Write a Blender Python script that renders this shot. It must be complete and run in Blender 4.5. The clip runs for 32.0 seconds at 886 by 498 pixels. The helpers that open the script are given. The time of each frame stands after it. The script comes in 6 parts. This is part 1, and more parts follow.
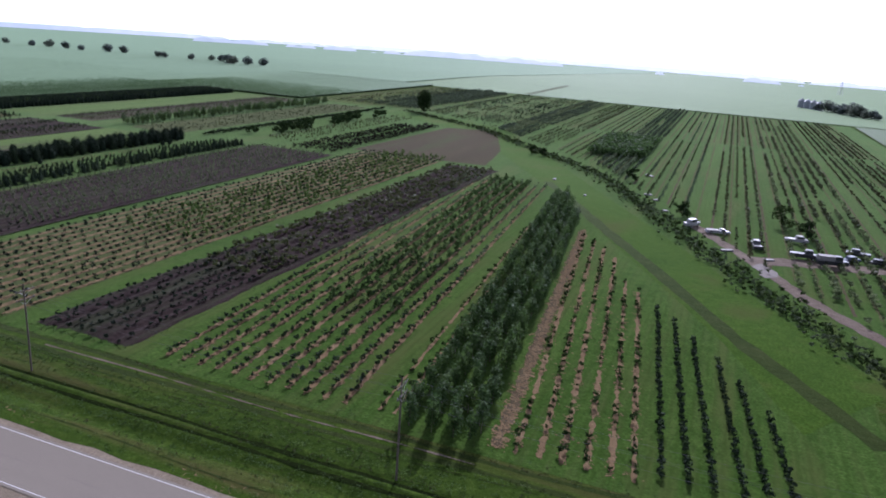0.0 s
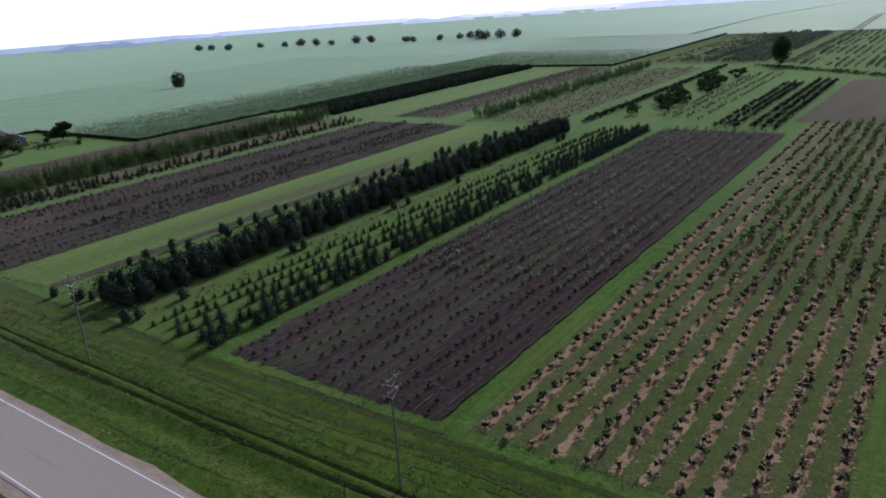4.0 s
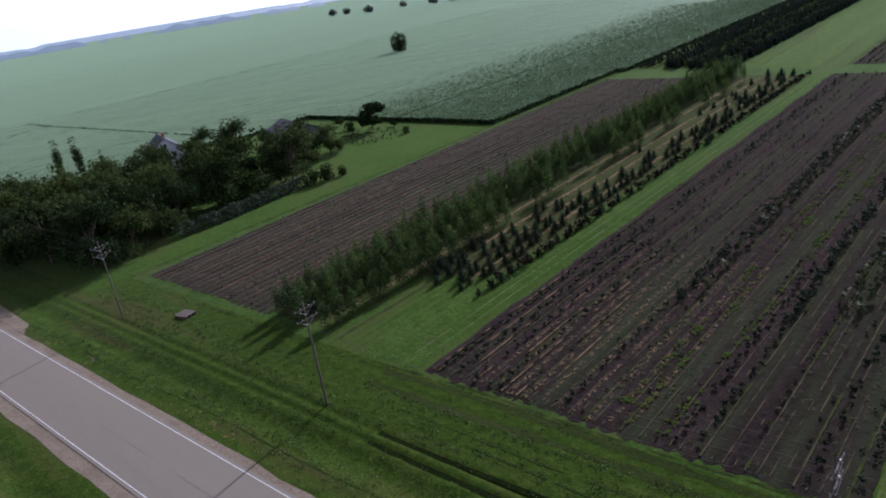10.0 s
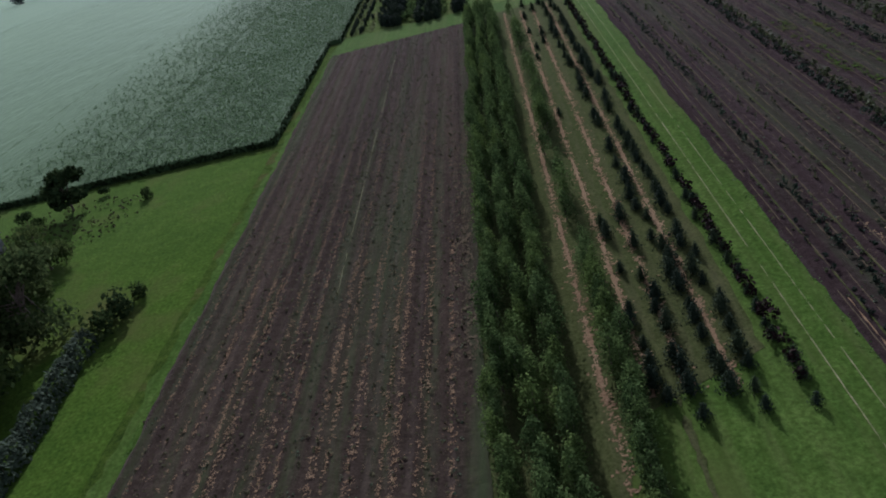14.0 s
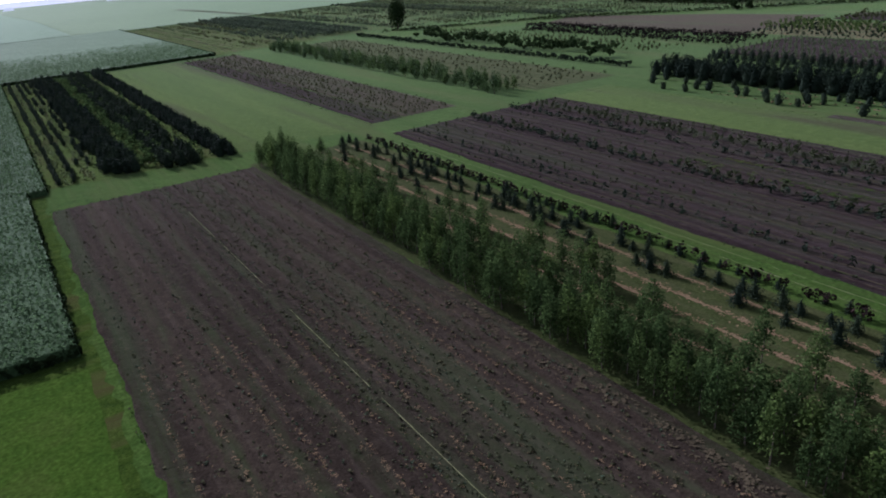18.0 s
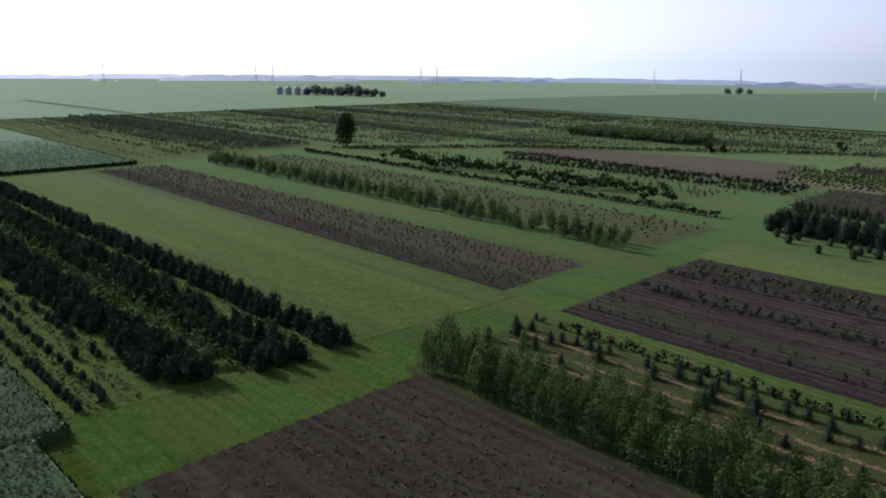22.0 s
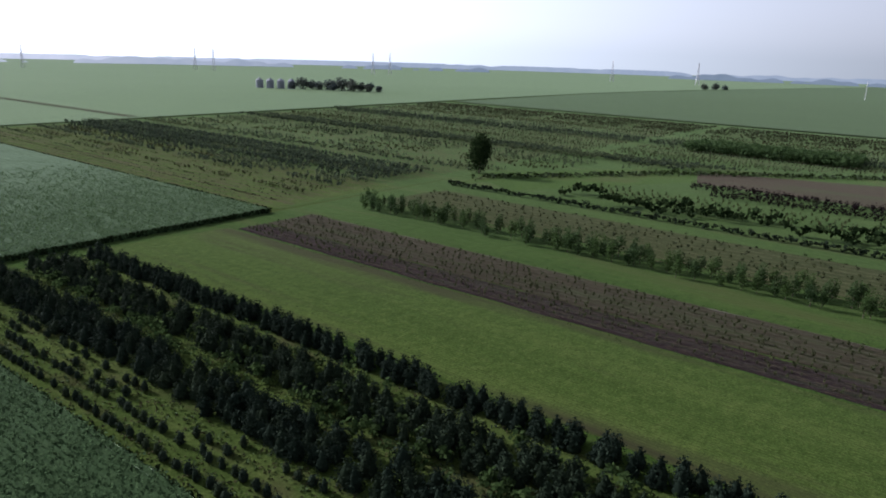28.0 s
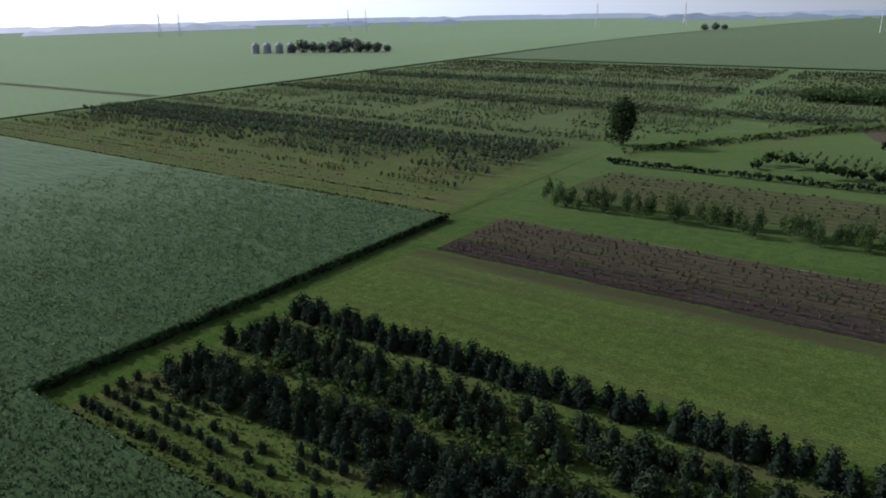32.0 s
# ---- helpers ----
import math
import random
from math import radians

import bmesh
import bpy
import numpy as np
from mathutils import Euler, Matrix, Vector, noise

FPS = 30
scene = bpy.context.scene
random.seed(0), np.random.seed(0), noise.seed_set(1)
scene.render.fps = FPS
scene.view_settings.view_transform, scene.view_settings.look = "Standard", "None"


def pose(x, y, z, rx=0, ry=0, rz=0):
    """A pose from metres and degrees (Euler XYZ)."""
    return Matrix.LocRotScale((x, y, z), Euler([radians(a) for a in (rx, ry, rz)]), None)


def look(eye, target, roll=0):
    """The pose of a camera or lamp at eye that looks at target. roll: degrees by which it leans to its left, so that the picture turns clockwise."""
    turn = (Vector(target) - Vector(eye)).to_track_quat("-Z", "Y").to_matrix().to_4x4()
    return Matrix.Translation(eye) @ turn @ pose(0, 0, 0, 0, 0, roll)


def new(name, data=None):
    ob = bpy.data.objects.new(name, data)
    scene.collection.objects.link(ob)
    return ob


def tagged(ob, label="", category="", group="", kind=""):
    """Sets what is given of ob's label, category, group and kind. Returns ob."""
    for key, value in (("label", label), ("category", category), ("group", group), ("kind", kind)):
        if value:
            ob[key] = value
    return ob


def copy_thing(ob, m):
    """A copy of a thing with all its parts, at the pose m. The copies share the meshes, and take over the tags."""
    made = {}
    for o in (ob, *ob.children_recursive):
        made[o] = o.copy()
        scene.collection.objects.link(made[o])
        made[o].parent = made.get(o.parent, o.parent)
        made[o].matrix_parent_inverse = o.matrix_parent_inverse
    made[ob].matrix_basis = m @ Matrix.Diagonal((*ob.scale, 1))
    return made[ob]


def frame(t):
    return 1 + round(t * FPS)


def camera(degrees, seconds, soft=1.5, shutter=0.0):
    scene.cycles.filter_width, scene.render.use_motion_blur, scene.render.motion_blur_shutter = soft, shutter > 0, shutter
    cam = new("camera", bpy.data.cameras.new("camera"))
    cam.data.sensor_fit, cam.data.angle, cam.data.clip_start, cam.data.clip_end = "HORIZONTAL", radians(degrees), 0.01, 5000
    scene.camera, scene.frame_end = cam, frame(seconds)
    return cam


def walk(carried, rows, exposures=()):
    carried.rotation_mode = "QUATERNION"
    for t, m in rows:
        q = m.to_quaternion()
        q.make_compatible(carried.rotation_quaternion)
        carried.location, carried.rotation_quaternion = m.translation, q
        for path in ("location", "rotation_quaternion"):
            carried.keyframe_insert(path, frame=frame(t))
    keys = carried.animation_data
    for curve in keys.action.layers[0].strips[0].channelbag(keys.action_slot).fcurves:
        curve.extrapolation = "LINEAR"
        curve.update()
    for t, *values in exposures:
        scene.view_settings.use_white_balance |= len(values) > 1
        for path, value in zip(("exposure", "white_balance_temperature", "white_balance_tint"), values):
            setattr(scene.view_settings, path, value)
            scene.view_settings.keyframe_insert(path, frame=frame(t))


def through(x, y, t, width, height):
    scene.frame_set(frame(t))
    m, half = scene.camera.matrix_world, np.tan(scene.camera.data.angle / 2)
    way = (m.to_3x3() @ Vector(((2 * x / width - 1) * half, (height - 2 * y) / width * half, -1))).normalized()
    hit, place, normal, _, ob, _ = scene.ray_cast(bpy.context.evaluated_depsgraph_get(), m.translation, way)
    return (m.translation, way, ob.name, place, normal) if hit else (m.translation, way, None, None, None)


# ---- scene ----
cam = camera(62.8, 32.0, 1.85)
PATH = [
    (0, (135.111, -44.651, 43.39), (134.443, -42.852, 42.827), 4.1),
    (0.5, (125.033, -39.863, 43.407), (124.276, -38.101, 42.839), 3.7),
    (1, (114.73, -36.113, 43.397), (113.902, -34.382, 42.833), 4.4),
    (1.5, (105.021, -32.331, 42.896), (104.132, -30.62, 42.366), 4.5),
    (2, (94.053, -30.055, 42.116), (93.072, -28.391, 41.6), 3.3),
    (2.5, (82.366, -28.29, 41.497), (81.316, -26.685, 40.928), 0.8),
    (4.5, (35.12, -24.819, 38.96), (33.988, -23.319, 38.276), -5.9),
    (5, (24.841, -25.806, 38.525), (23.702, -24.333, 37.794), -7.9),
    (5.5, (13.907, -26.47, 38.428), (12.675, -25.077, 37.692), -6.5),
    (6, (2.099, -26.936, 38.08), (0.779, -25.626, 37.344), -7.1),
    (6.5, (-9.874, -25.54, 37.953), (-11.34, -24.384, 37.235), -12.8),
    (7, (-21.01, -24.322, 38.042), (-22.508, -23.23, 37.292), -13.2),
    (7.5, (-31.084, -24.128, 38.347), (-32.553, -23.033, 37.546), -12.2),
    (8, (-40.639, -24.576, 38.825), (-42.03, -23.452, 37.932), -14.1),
    (8.5, (-49.98, -24.952, 39.378), (-51.323, -23.74, 38.524), -9.8),
    (9, (-59.453, -24.35, 39.455), (-60.789, -23.08, 38.681), -9.2),
    (9.5, (-69.766, -22.386, 38.919), (-71.098, -21.089, 38.183), -9.2),
    (10, (-80.269, -20.795, 38.332), (-81.562, -19.453, 37.606), -9.1),
    (10.5, (-89.781, -19.249, 38.12), (-91.033, -17.864, 37.401), -11.9),
    (11, (-99.197, -17.578, 38.348), (-100.383, -16.149, 37.607), -14.9),
    (11.5, (-108.182, -15.745, 38.53), (-109.284, -14.266, 37.756), -15.1),
    (12, (-116.915, -13.346, 38.604), (-117.915, -11.817, 37.789), -17.0),
    (12.5, (-125.563, -10.105, 38.453), (-126.422, -8.524, 37.581), -17.2),
    (13, (-133.532, -6.532, 38.727), (-134.211, -4.915, 37.765), -17.9),
    (13.5, (-141.746, -2.339, 38.667), (-142.224, -0.659, 37.692), -16.4),
    (14, (-149.585, 2.64, 38.914), (-149.854, 4.362, 37.933), -16.3),
    (14.5, (-157.711, 8.165, 38.495), (-157.722, 9.907, 37.511), -15.0),
    (16.5, (-178.849, 28.062, 34.43), (-178.091, 29.678, 33.526), -8.2),
    (17, (-183.235, 34.581, 33.566), (-182.45, 36.189, 32.672), -8.1),
    (17.5, (-187.297, 41.889, 32.673), (-186.436, 43.485, 31.828), -6.5),
    (18, (-190.625, 49.869, 31.793), (-189.693, 51.465, 31.03), -5.1),
    (18.5, (-192.557, 58.496, 31.483), (-191.606, 60.112, 30.786), -4.2),
    (19, (-194.175, 67.454, 31.431), (-193.156, 69.05, 30.785), -3.8),
    (19.5, (-195.934, 75.589, 31.621), (-194.82, 77.129, 30.998), -2.6),
    (20, (-198.167, 83.718, 31.575), (-196.951, 85.188, 30.976), -1.5),
    (20.5, (-200.201, 91.952, 31.732), (-198.922, 93.385, 31.175), -1.4),
    (21, (-201.754, 100.213, 31.979), (-200.425, 101.613, 31.456), -0.9),
    (21.5, (-203.453, 108.504, 32.151), (-202.093, 109.887, 31.662), 0.7),
    (22, (-205.042, 117.301, 32.242), (-203.674, 118.673, 31.746), 0.7),
    (22.5, (-206.336, 126.458, 32.14), (-204.971, 127.827, 31.629), 1.7),
    (23, (-207.171, 135.837, 32.217), (-205.842, 137.238, 31.697), 1.5),
    (23.5, (-207.515, 145.269, 32.281), (-206.23, 146.707, 31.753), 0.4),
    (24, (-209.966, 154.676, 32.396), (-208.674, 156.123, 31.91), 1.0),
    (24.5, (-211.044, 162.159, 32.782), (-209.718, 163.579, 32.307), 0.7),
    (26.5, (-214.868, 192.141, 36.729), (-213.407, 193.421, 36.249), -0.1),
    (27, (-215.763, 199.543, 37.459), (-214.284, 200.797, 36.97), -0.1),
    (27.5, (-216.382, 207.181, 37.812), (-214.879, 208.398, 37.302), 0.7),
    (28, (-216.726, 214.925, 37.901), (-215.211, 216.117, 37.371), 1.8),
    (28.5, (-216.926, 222.563, 37.804), (-215.41, 223.739, 37.242), 2.3),
    (29, (-217.531, 230.044, 37.753), (-216.015, 231.208, 37.164), 2.3),
    (29.5, (-217.762, 237.493, 37.859), (-216.241, 238.647, 37.262), 2.7),
    (30, (-218.312, 245.099, 38.268), (-216.793, 246.249, 37.66), 2.1),
    (30.5, (-218.817, 252.839, 38.577), (-217.288, 253.982, 37.978), 1.6),
    (31, (-217.472, 260.773, 38.438), (-215.932, 261.907, 37.853), 1.2),
    (31.5, (-217.208, 268.639, 38.353), (-215.663, 269.75, 37.736), -0.7),
    (32, (-216.5, 275.642, 37.916), (-214.958, 276.739, 37.27), -1.1),
]
EXPOSURES = [(0.0, 0.6, 5400, 31), (3.5, 0.5, 5400, 31), (6.0, 0.36, 5450, 30), (8.0, 0.58, 5700, 28), (10.0, 0.34, 5500, 30), (12.5, 0.3, 5500, 30), (15.0, 0.28, 5400, 31), (17.0, 0.27, 5350, 32), (19.0, 0.23, 5500, 30), (24.0, 0.2, 5700, 27), (32.0, 0.16, 5750, 26)]
walk(cam, [(t, look(eye, target, roll)) for t, eye, target, roll in PATH], EXPOSURES)

# ---- light ----
SUN_FROM = Vector((-0.13, 0.88, 0.46)).normalized()
world = bpy.data.worlds.new("sky")
scene.world = world
world.use_nodes = True
wn = world.node_tree.nodes
sky = wn.new("ShaderNodeTexSky")
sky.sky_type = "NISHITA"
sky.sun_disc = False
sky.sun_elevation = radians(27)
sky.sun_rotation = radians(-8)
sky.air_density, sky.dust_density, sky.ozone_density = 1.0, 2.0, 1.0
grey = wn.new("ShaderNodeHueSaturation")
grey.inputs["Saturation"].default_value = 0.22
world.node_tree.links.new(sky.outputs[0], grey.inputs["Color"])
grey.inputs["Value"].default_value = 0.8
haze = wn.new("ShaderNodeMix")
haze.data_type, haze.blend_type = "RGBA", "ADD"
haze.inputs["Factor"].default_value = 1.0
rise = wn.new("ShaderNodeSeparateXYZ")
world.node_tree.links.new(wn.new("ShaderNodeTexCoord").outputs["Generated"], rise.inputs[0])
veil = wn.new("ShaderNodeValToRGB")
for e, (p, c) in zip([veil.color_ramp.elements[0], veil.color_ramp.elements[1], veil.color_ramp.elements.new(0.12), veil.color_ramp.elements.new(0.35)],
                     [(0.0, (5.3, 6.2, 6.1)), (1.0, (0.7, 0.85, 1.1)), (0.12, (3.7, 4.4, 4.5)), (0.35, (1.5, 1.85, 2.1))]):
    e.position, e.color = p, (*c, 1)
world.node_tree.links.new(rise.outputs[2], veil.inputs[0])
# the haze glows round the sun and greys away from it
toward = wn.new("ShaderNodeVectorMath")
toward.operation = "DOT_PRODUCT"
toward.inputs[1].default_value = Vector((SUN_FROM.x, SUN_FROM.y, 0)).normalized()
world.node_tree.links.new(wn["Texture Coordinate"].outputs["Generated"], toward.inputs[0])
glow = wn.new("ShaderNodeMapRange")
glow.interpolation_type = "SMOOTHSTEP"
for i, v in enumerate((-0.35, 1.0, 0.36, 1.6)):
    glow.inputs[i + 1].default_value = v
world.node_tree.links.new(toward.outputs["Value"], glow.inputs[0])
aureole = wn.new("ShaderNodeVectorMath")
aureole.operation = "SCALE"
world.node_tree.links.new(veil.outputs[0], aureole.inputs[0])
world.node_tree.links.new(glow.outputs[0], aureole.inputs["Scale"])
world.node_tree.links.new(aureole.outputs[0], haze.inputs[7])
world.node_tree.links.new(grey.outputs[0], haze.inputs[6])
world.node_tree.links.new(haze.outputs[2], wn["Background"].inputs[0])
wn["Background"].inputs[1].default_value = 0.10
lamp = bpy.data.lights.new("sun", "SUN")
lamp.energy, lamp.angle, lamp.color = 5.0, radians(1.0), (1.0, 0.96, 0.9)
sun = new("sun", lamp)
sun.matrix_basis = look(SUN_FROM * 500, (0, 0, 0))

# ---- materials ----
HAZE_SHEEN = 2.4  # soft sheen at low angles on the ground, standing in for haze
rng = np.random.default_rng(11)


def shader(name, rough=0.8, spec=0.3):
    m = bpy.data.materials.new(name)
    m.use_nodes = True
    b = m.node_tree.nodes["Principled BSDF"]
    b.inputs["Roughness"].default_value = rough
    b.inputs["Specular IOR Level"].default_value = spec
    return m, m.node_tree.nodes, m.node_tree.links, b


def noise_node(n, l, vec, scale, detail=5.0, rough=0.6, stretch=None):
    if stretch:
        mp = n.new("ShaderNodeMapping")
        mp.inputs["Scale"].default_value = stretch
        l.new(vec, mp.inputs["Vector"])
        vec = mp.outputs[0]
    t = n.new("ShaderNodeTexNoise")
    t.inputs["Scale"].default_value, t.inputs["Detail"].default_value, t.inputs["Roughness"].default_value = scale, detail, rough
    l.new(vec, t.inputs["Vector"])
    return t.outputs["Fac"]


def ramp(n, l, fac, stops):
    r = n.new("ShaderNodeValToRGB")
    e = r.color_ramp.elements
    while len(e) < len(stops):
        e.new(0.5)
    for k, (p, c) in zip(e, stops):
        k.position, k.color = p, (*c, 1)
    l.new(fac, r.inputs[0])
    return r.outputs[0]


def blend(n, l, fac, a, b, mode="MIX"):
    x = n.new("ShaderNodeMix")
    x.data_type, x.blend_type = "RGBA", mode
    for sock, v in ((x.inputs["Factor"], fac), (x.inputs[6], a), (x.inputs[7], b)):
        if isinstance(v, (int, float)):
            sock.default_value = v
        elif isinstance(v, tuple):
            sock.default_value = (*v, 1)
        else:
            l.new(v, sock)
    return x.outputs[2]


def muted(c, k):
    """A colour drawn towards greenish grey, with some haze put into it."""
    y = 0.3 * c[0] + 0.6 * c[1] + 0.1 * c[2]
    return tuple(v + (y * g - v) * k for v, g in zip(c, (0.94, 1.0, 0.9)))


def ground_mat(name, dark, mid, light, large=0.03, small=0.9, streak=None, rough=0.9, spec=0.0, bump=0.5, bump_dist=0.15, patch=None, stripes=None, sheen=0.1, grey=0.0):
    """Soil, grass or road: broad patches and fine grain, streaked along the rows where asked."""
    m, n, l, b = shader(name, rough, spec)
    # pale tinted sheen brightens ground seen at low angles, in place of haze
    b.inputs["Sheen Weight"].default_value, b.inputs["Sheen Roughness"].default_value = min(1.0, sheen * HAZE_SHEEN), 0.26
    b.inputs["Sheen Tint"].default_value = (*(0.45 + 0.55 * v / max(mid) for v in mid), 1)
    dark, mid, light = muted(dark, grey), muted(mid, grey), muted(light, grey)
    vec = n.new("ShaderNodeTexCoord").outputs["Object"]
    big = noise_node(n, l, vec, large, 6, 0.65, streak)
    fine = noise_node(n, l, vec, small, 6, 0.7)
    grain = noise_node(n, l, vec, small * 5, 4, 0.7)
    c1 = ramp(n, l, big, [(0.3, dark), (0.5, mid), (0.72, light)])
    c2 = ramp(n, l, fine, [(0.3, dark), (0.52, mid), (0.75, light)])
    col = blend(n, l, 0.55, c1, c2)
    col = blend(n, l, 0.6, col, ramp(n, l, grain, [(0.3, (0.14, 0.14, 0.14)), (0.7, (0.86, 0.86, 0.86))]), "OVERLAY")
    if patch:
        where = noise_node(n, l, vec, patch[1], 4, 0.6, streak)
        col = blend(n, l, ramp(n, l, where, [(0.52, (0, 0, 0)), (0.66, (1, 1, 1))]), col, patch[0])
    for pitch, tint, share in stripes or ():
        w = n.new("ShaderNodeTexWave")
        w.inputs["Scale"].default_value, w.inputs["Distortion"].default_value = 0.314159 / pitch, 1.1
        w.inputs["Detail"].default_value, w.inputs["Detail Scale"].default_value = 5.0, 3.5
        l.new(vec, w.inputs["Vector"])
        broken = noise_node(n, l, vec, 0.4, 7, 0.75, (2.4, 0.3, 1))
        prod = n.new("ShaderNodeMath")
        prod.operation = "MULTIPLY"
        l.new(ramp(n, l, w.outputs["Fac"], [(0.55, (0, 0, 0)), (0.9, (1, 1, 1))]), prod.inputs[0])
        l.new(ramp(n, l, broken, [(0.4, (0, 0, 0)), (0.66, (share, share, share))]), prod.inputs[1])
        col = blend(n, l, prod.outputs[0], col, tint)
    l.new(col, b.inputs["Base Color"])
    bp = n.new("ShaderNodeBump")
    bp.inputs["Strength"].default_value, bp.inputs["Distance"].default_value = bump, bump_dist
    l.new(fine, bp.inputs["Height"])
    l.new(bp.outputs[0], b.inputs["Normal"])
    return m


def leaf_mat(name, dark, mid, light, through=0.3, rough=0.55, spec=0.35, island=True):
    m, n, l, b = shader(name, rough, spec)
    dark, mid, light = muted(dark, 0.12), muted(mid, 0.12), muted(light, 0.12)
    vec = n.new("ShaderNodeTexCoord").outputs["Object"]
    geo = n.new("ShaderNodeNewGeometry").outputs["Random Per Island"]
    obj = n.new("ShaderNodeObjectInfo").outputs["Random"]
    patch = noise_node(n, l, vec, 0.5, 3)
    mixed = n.new("ShaderNodeMath")
    mixed.operation = "MULTIPLY_ADD"
    l.new(geo, mixed.inputs[0])
    mixed.inputs[1].default_value = 0.55
    half = n.new("ShaderNodeMath")
    half.operation = "MULTIPLY"
    half.inputs[1].default_value = 0.5
    l.new(patch, half.inputs[0])
    l.new(half.outputs[0], mixed.inputs[2])
    col = ramp(n, l, mixed.outputs[0], [(0.15, dark), (0.5, mid), (0.95, light)])
    tone = ramp(n, l, obj, [(0.0, (0.74, 0.78, 0.8)), (0.5, (1.0, 1.0, 1.0)), (1.0, (1.2, 1.16, 0.94))])
    col = blend(n, l, 1.0, col, tone, "MULTIPLY")
    l.new(col, b.inputs["Base Color"])
    tr = n.new("ShaderNodeBsdfTranslucent")
    l.new(col, tr.inputs[0])
    mx = n.new("ShaderNodeMixShader")
    mx.inputs[0].default_value = through
    l.new(b.outputs[0], mx.inputs[1])
    l.new(tr.outputs[0], mx.inputs[2])
    l.new(mx.outputs[0], n["Material Output"].inputs[0])
    return m


def plain_mat(name, c, rough=0.6, metal=0.0, vary=0.25, scale=2.0, spec=0.4):
    m, n, l, b = shader(name, rough, spec)
    vec = n.new("ShaderNodeTexCoord").outputs["Object"]
    f = noise_node(n, l, vec, scale, 6, 0.7)
    lo, hi = tuple(v * (1 - vary) for v in c), tuple(min(1, v * (1 + vary)) for v in c)
    l.new(ramp(n, l, f, [(0.3, lo), (0.7, hi)]), b.inputs["Base Color"])
    b.inputs["Metallic"].default_value = metal
    return m


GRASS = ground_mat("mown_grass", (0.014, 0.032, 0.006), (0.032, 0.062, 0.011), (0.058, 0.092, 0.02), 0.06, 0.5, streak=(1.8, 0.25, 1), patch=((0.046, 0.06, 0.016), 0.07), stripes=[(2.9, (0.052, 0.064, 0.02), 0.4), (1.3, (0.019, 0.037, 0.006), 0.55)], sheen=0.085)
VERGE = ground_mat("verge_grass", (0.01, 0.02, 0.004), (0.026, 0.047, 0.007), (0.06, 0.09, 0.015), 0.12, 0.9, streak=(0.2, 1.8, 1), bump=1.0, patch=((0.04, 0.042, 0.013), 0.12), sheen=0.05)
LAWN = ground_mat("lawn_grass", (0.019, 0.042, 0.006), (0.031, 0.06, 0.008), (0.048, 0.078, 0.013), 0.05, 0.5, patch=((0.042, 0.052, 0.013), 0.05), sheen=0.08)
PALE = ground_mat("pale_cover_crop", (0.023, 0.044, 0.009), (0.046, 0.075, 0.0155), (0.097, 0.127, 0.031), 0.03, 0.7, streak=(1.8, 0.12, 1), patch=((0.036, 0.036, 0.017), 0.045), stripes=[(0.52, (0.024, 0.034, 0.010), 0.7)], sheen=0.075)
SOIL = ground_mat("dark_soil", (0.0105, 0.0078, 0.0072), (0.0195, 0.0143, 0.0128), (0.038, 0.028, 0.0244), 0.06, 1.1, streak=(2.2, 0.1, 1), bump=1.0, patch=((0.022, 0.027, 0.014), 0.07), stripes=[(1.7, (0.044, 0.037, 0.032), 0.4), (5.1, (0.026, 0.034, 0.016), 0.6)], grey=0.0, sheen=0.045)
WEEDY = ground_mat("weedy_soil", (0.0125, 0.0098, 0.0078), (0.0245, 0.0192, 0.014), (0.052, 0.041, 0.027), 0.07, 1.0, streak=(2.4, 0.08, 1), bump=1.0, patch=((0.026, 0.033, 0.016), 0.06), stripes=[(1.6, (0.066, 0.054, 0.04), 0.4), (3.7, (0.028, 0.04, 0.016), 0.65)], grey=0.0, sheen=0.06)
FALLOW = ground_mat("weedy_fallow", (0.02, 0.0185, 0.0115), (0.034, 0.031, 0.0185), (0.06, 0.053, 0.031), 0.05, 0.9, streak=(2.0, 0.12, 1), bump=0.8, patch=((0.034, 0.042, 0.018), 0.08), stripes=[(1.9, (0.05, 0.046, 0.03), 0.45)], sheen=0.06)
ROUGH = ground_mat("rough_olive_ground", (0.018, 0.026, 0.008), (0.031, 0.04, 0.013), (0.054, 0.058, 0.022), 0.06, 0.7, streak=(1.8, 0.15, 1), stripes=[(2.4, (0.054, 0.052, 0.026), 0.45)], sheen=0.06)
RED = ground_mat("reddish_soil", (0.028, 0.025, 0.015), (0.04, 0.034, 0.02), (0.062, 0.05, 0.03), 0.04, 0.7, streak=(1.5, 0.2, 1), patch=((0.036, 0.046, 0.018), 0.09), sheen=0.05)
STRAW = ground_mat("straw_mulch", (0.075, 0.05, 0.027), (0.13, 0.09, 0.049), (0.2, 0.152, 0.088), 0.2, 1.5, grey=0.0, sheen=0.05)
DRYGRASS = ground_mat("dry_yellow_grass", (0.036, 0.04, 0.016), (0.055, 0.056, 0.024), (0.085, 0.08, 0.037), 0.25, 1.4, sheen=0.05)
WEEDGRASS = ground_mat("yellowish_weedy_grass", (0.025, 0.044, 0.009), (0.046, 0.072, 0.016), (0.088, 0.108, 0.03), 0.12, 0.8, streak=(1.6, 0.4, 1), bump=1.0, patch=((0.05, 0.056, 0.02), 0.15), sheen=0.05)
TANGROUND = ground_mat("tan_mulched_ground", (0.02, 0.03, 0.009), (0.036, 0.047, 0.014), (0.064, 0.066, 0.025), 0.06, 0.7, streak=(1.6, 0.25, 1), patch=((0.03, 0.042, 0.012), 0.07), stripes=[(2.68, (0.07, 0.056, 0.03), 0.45)])
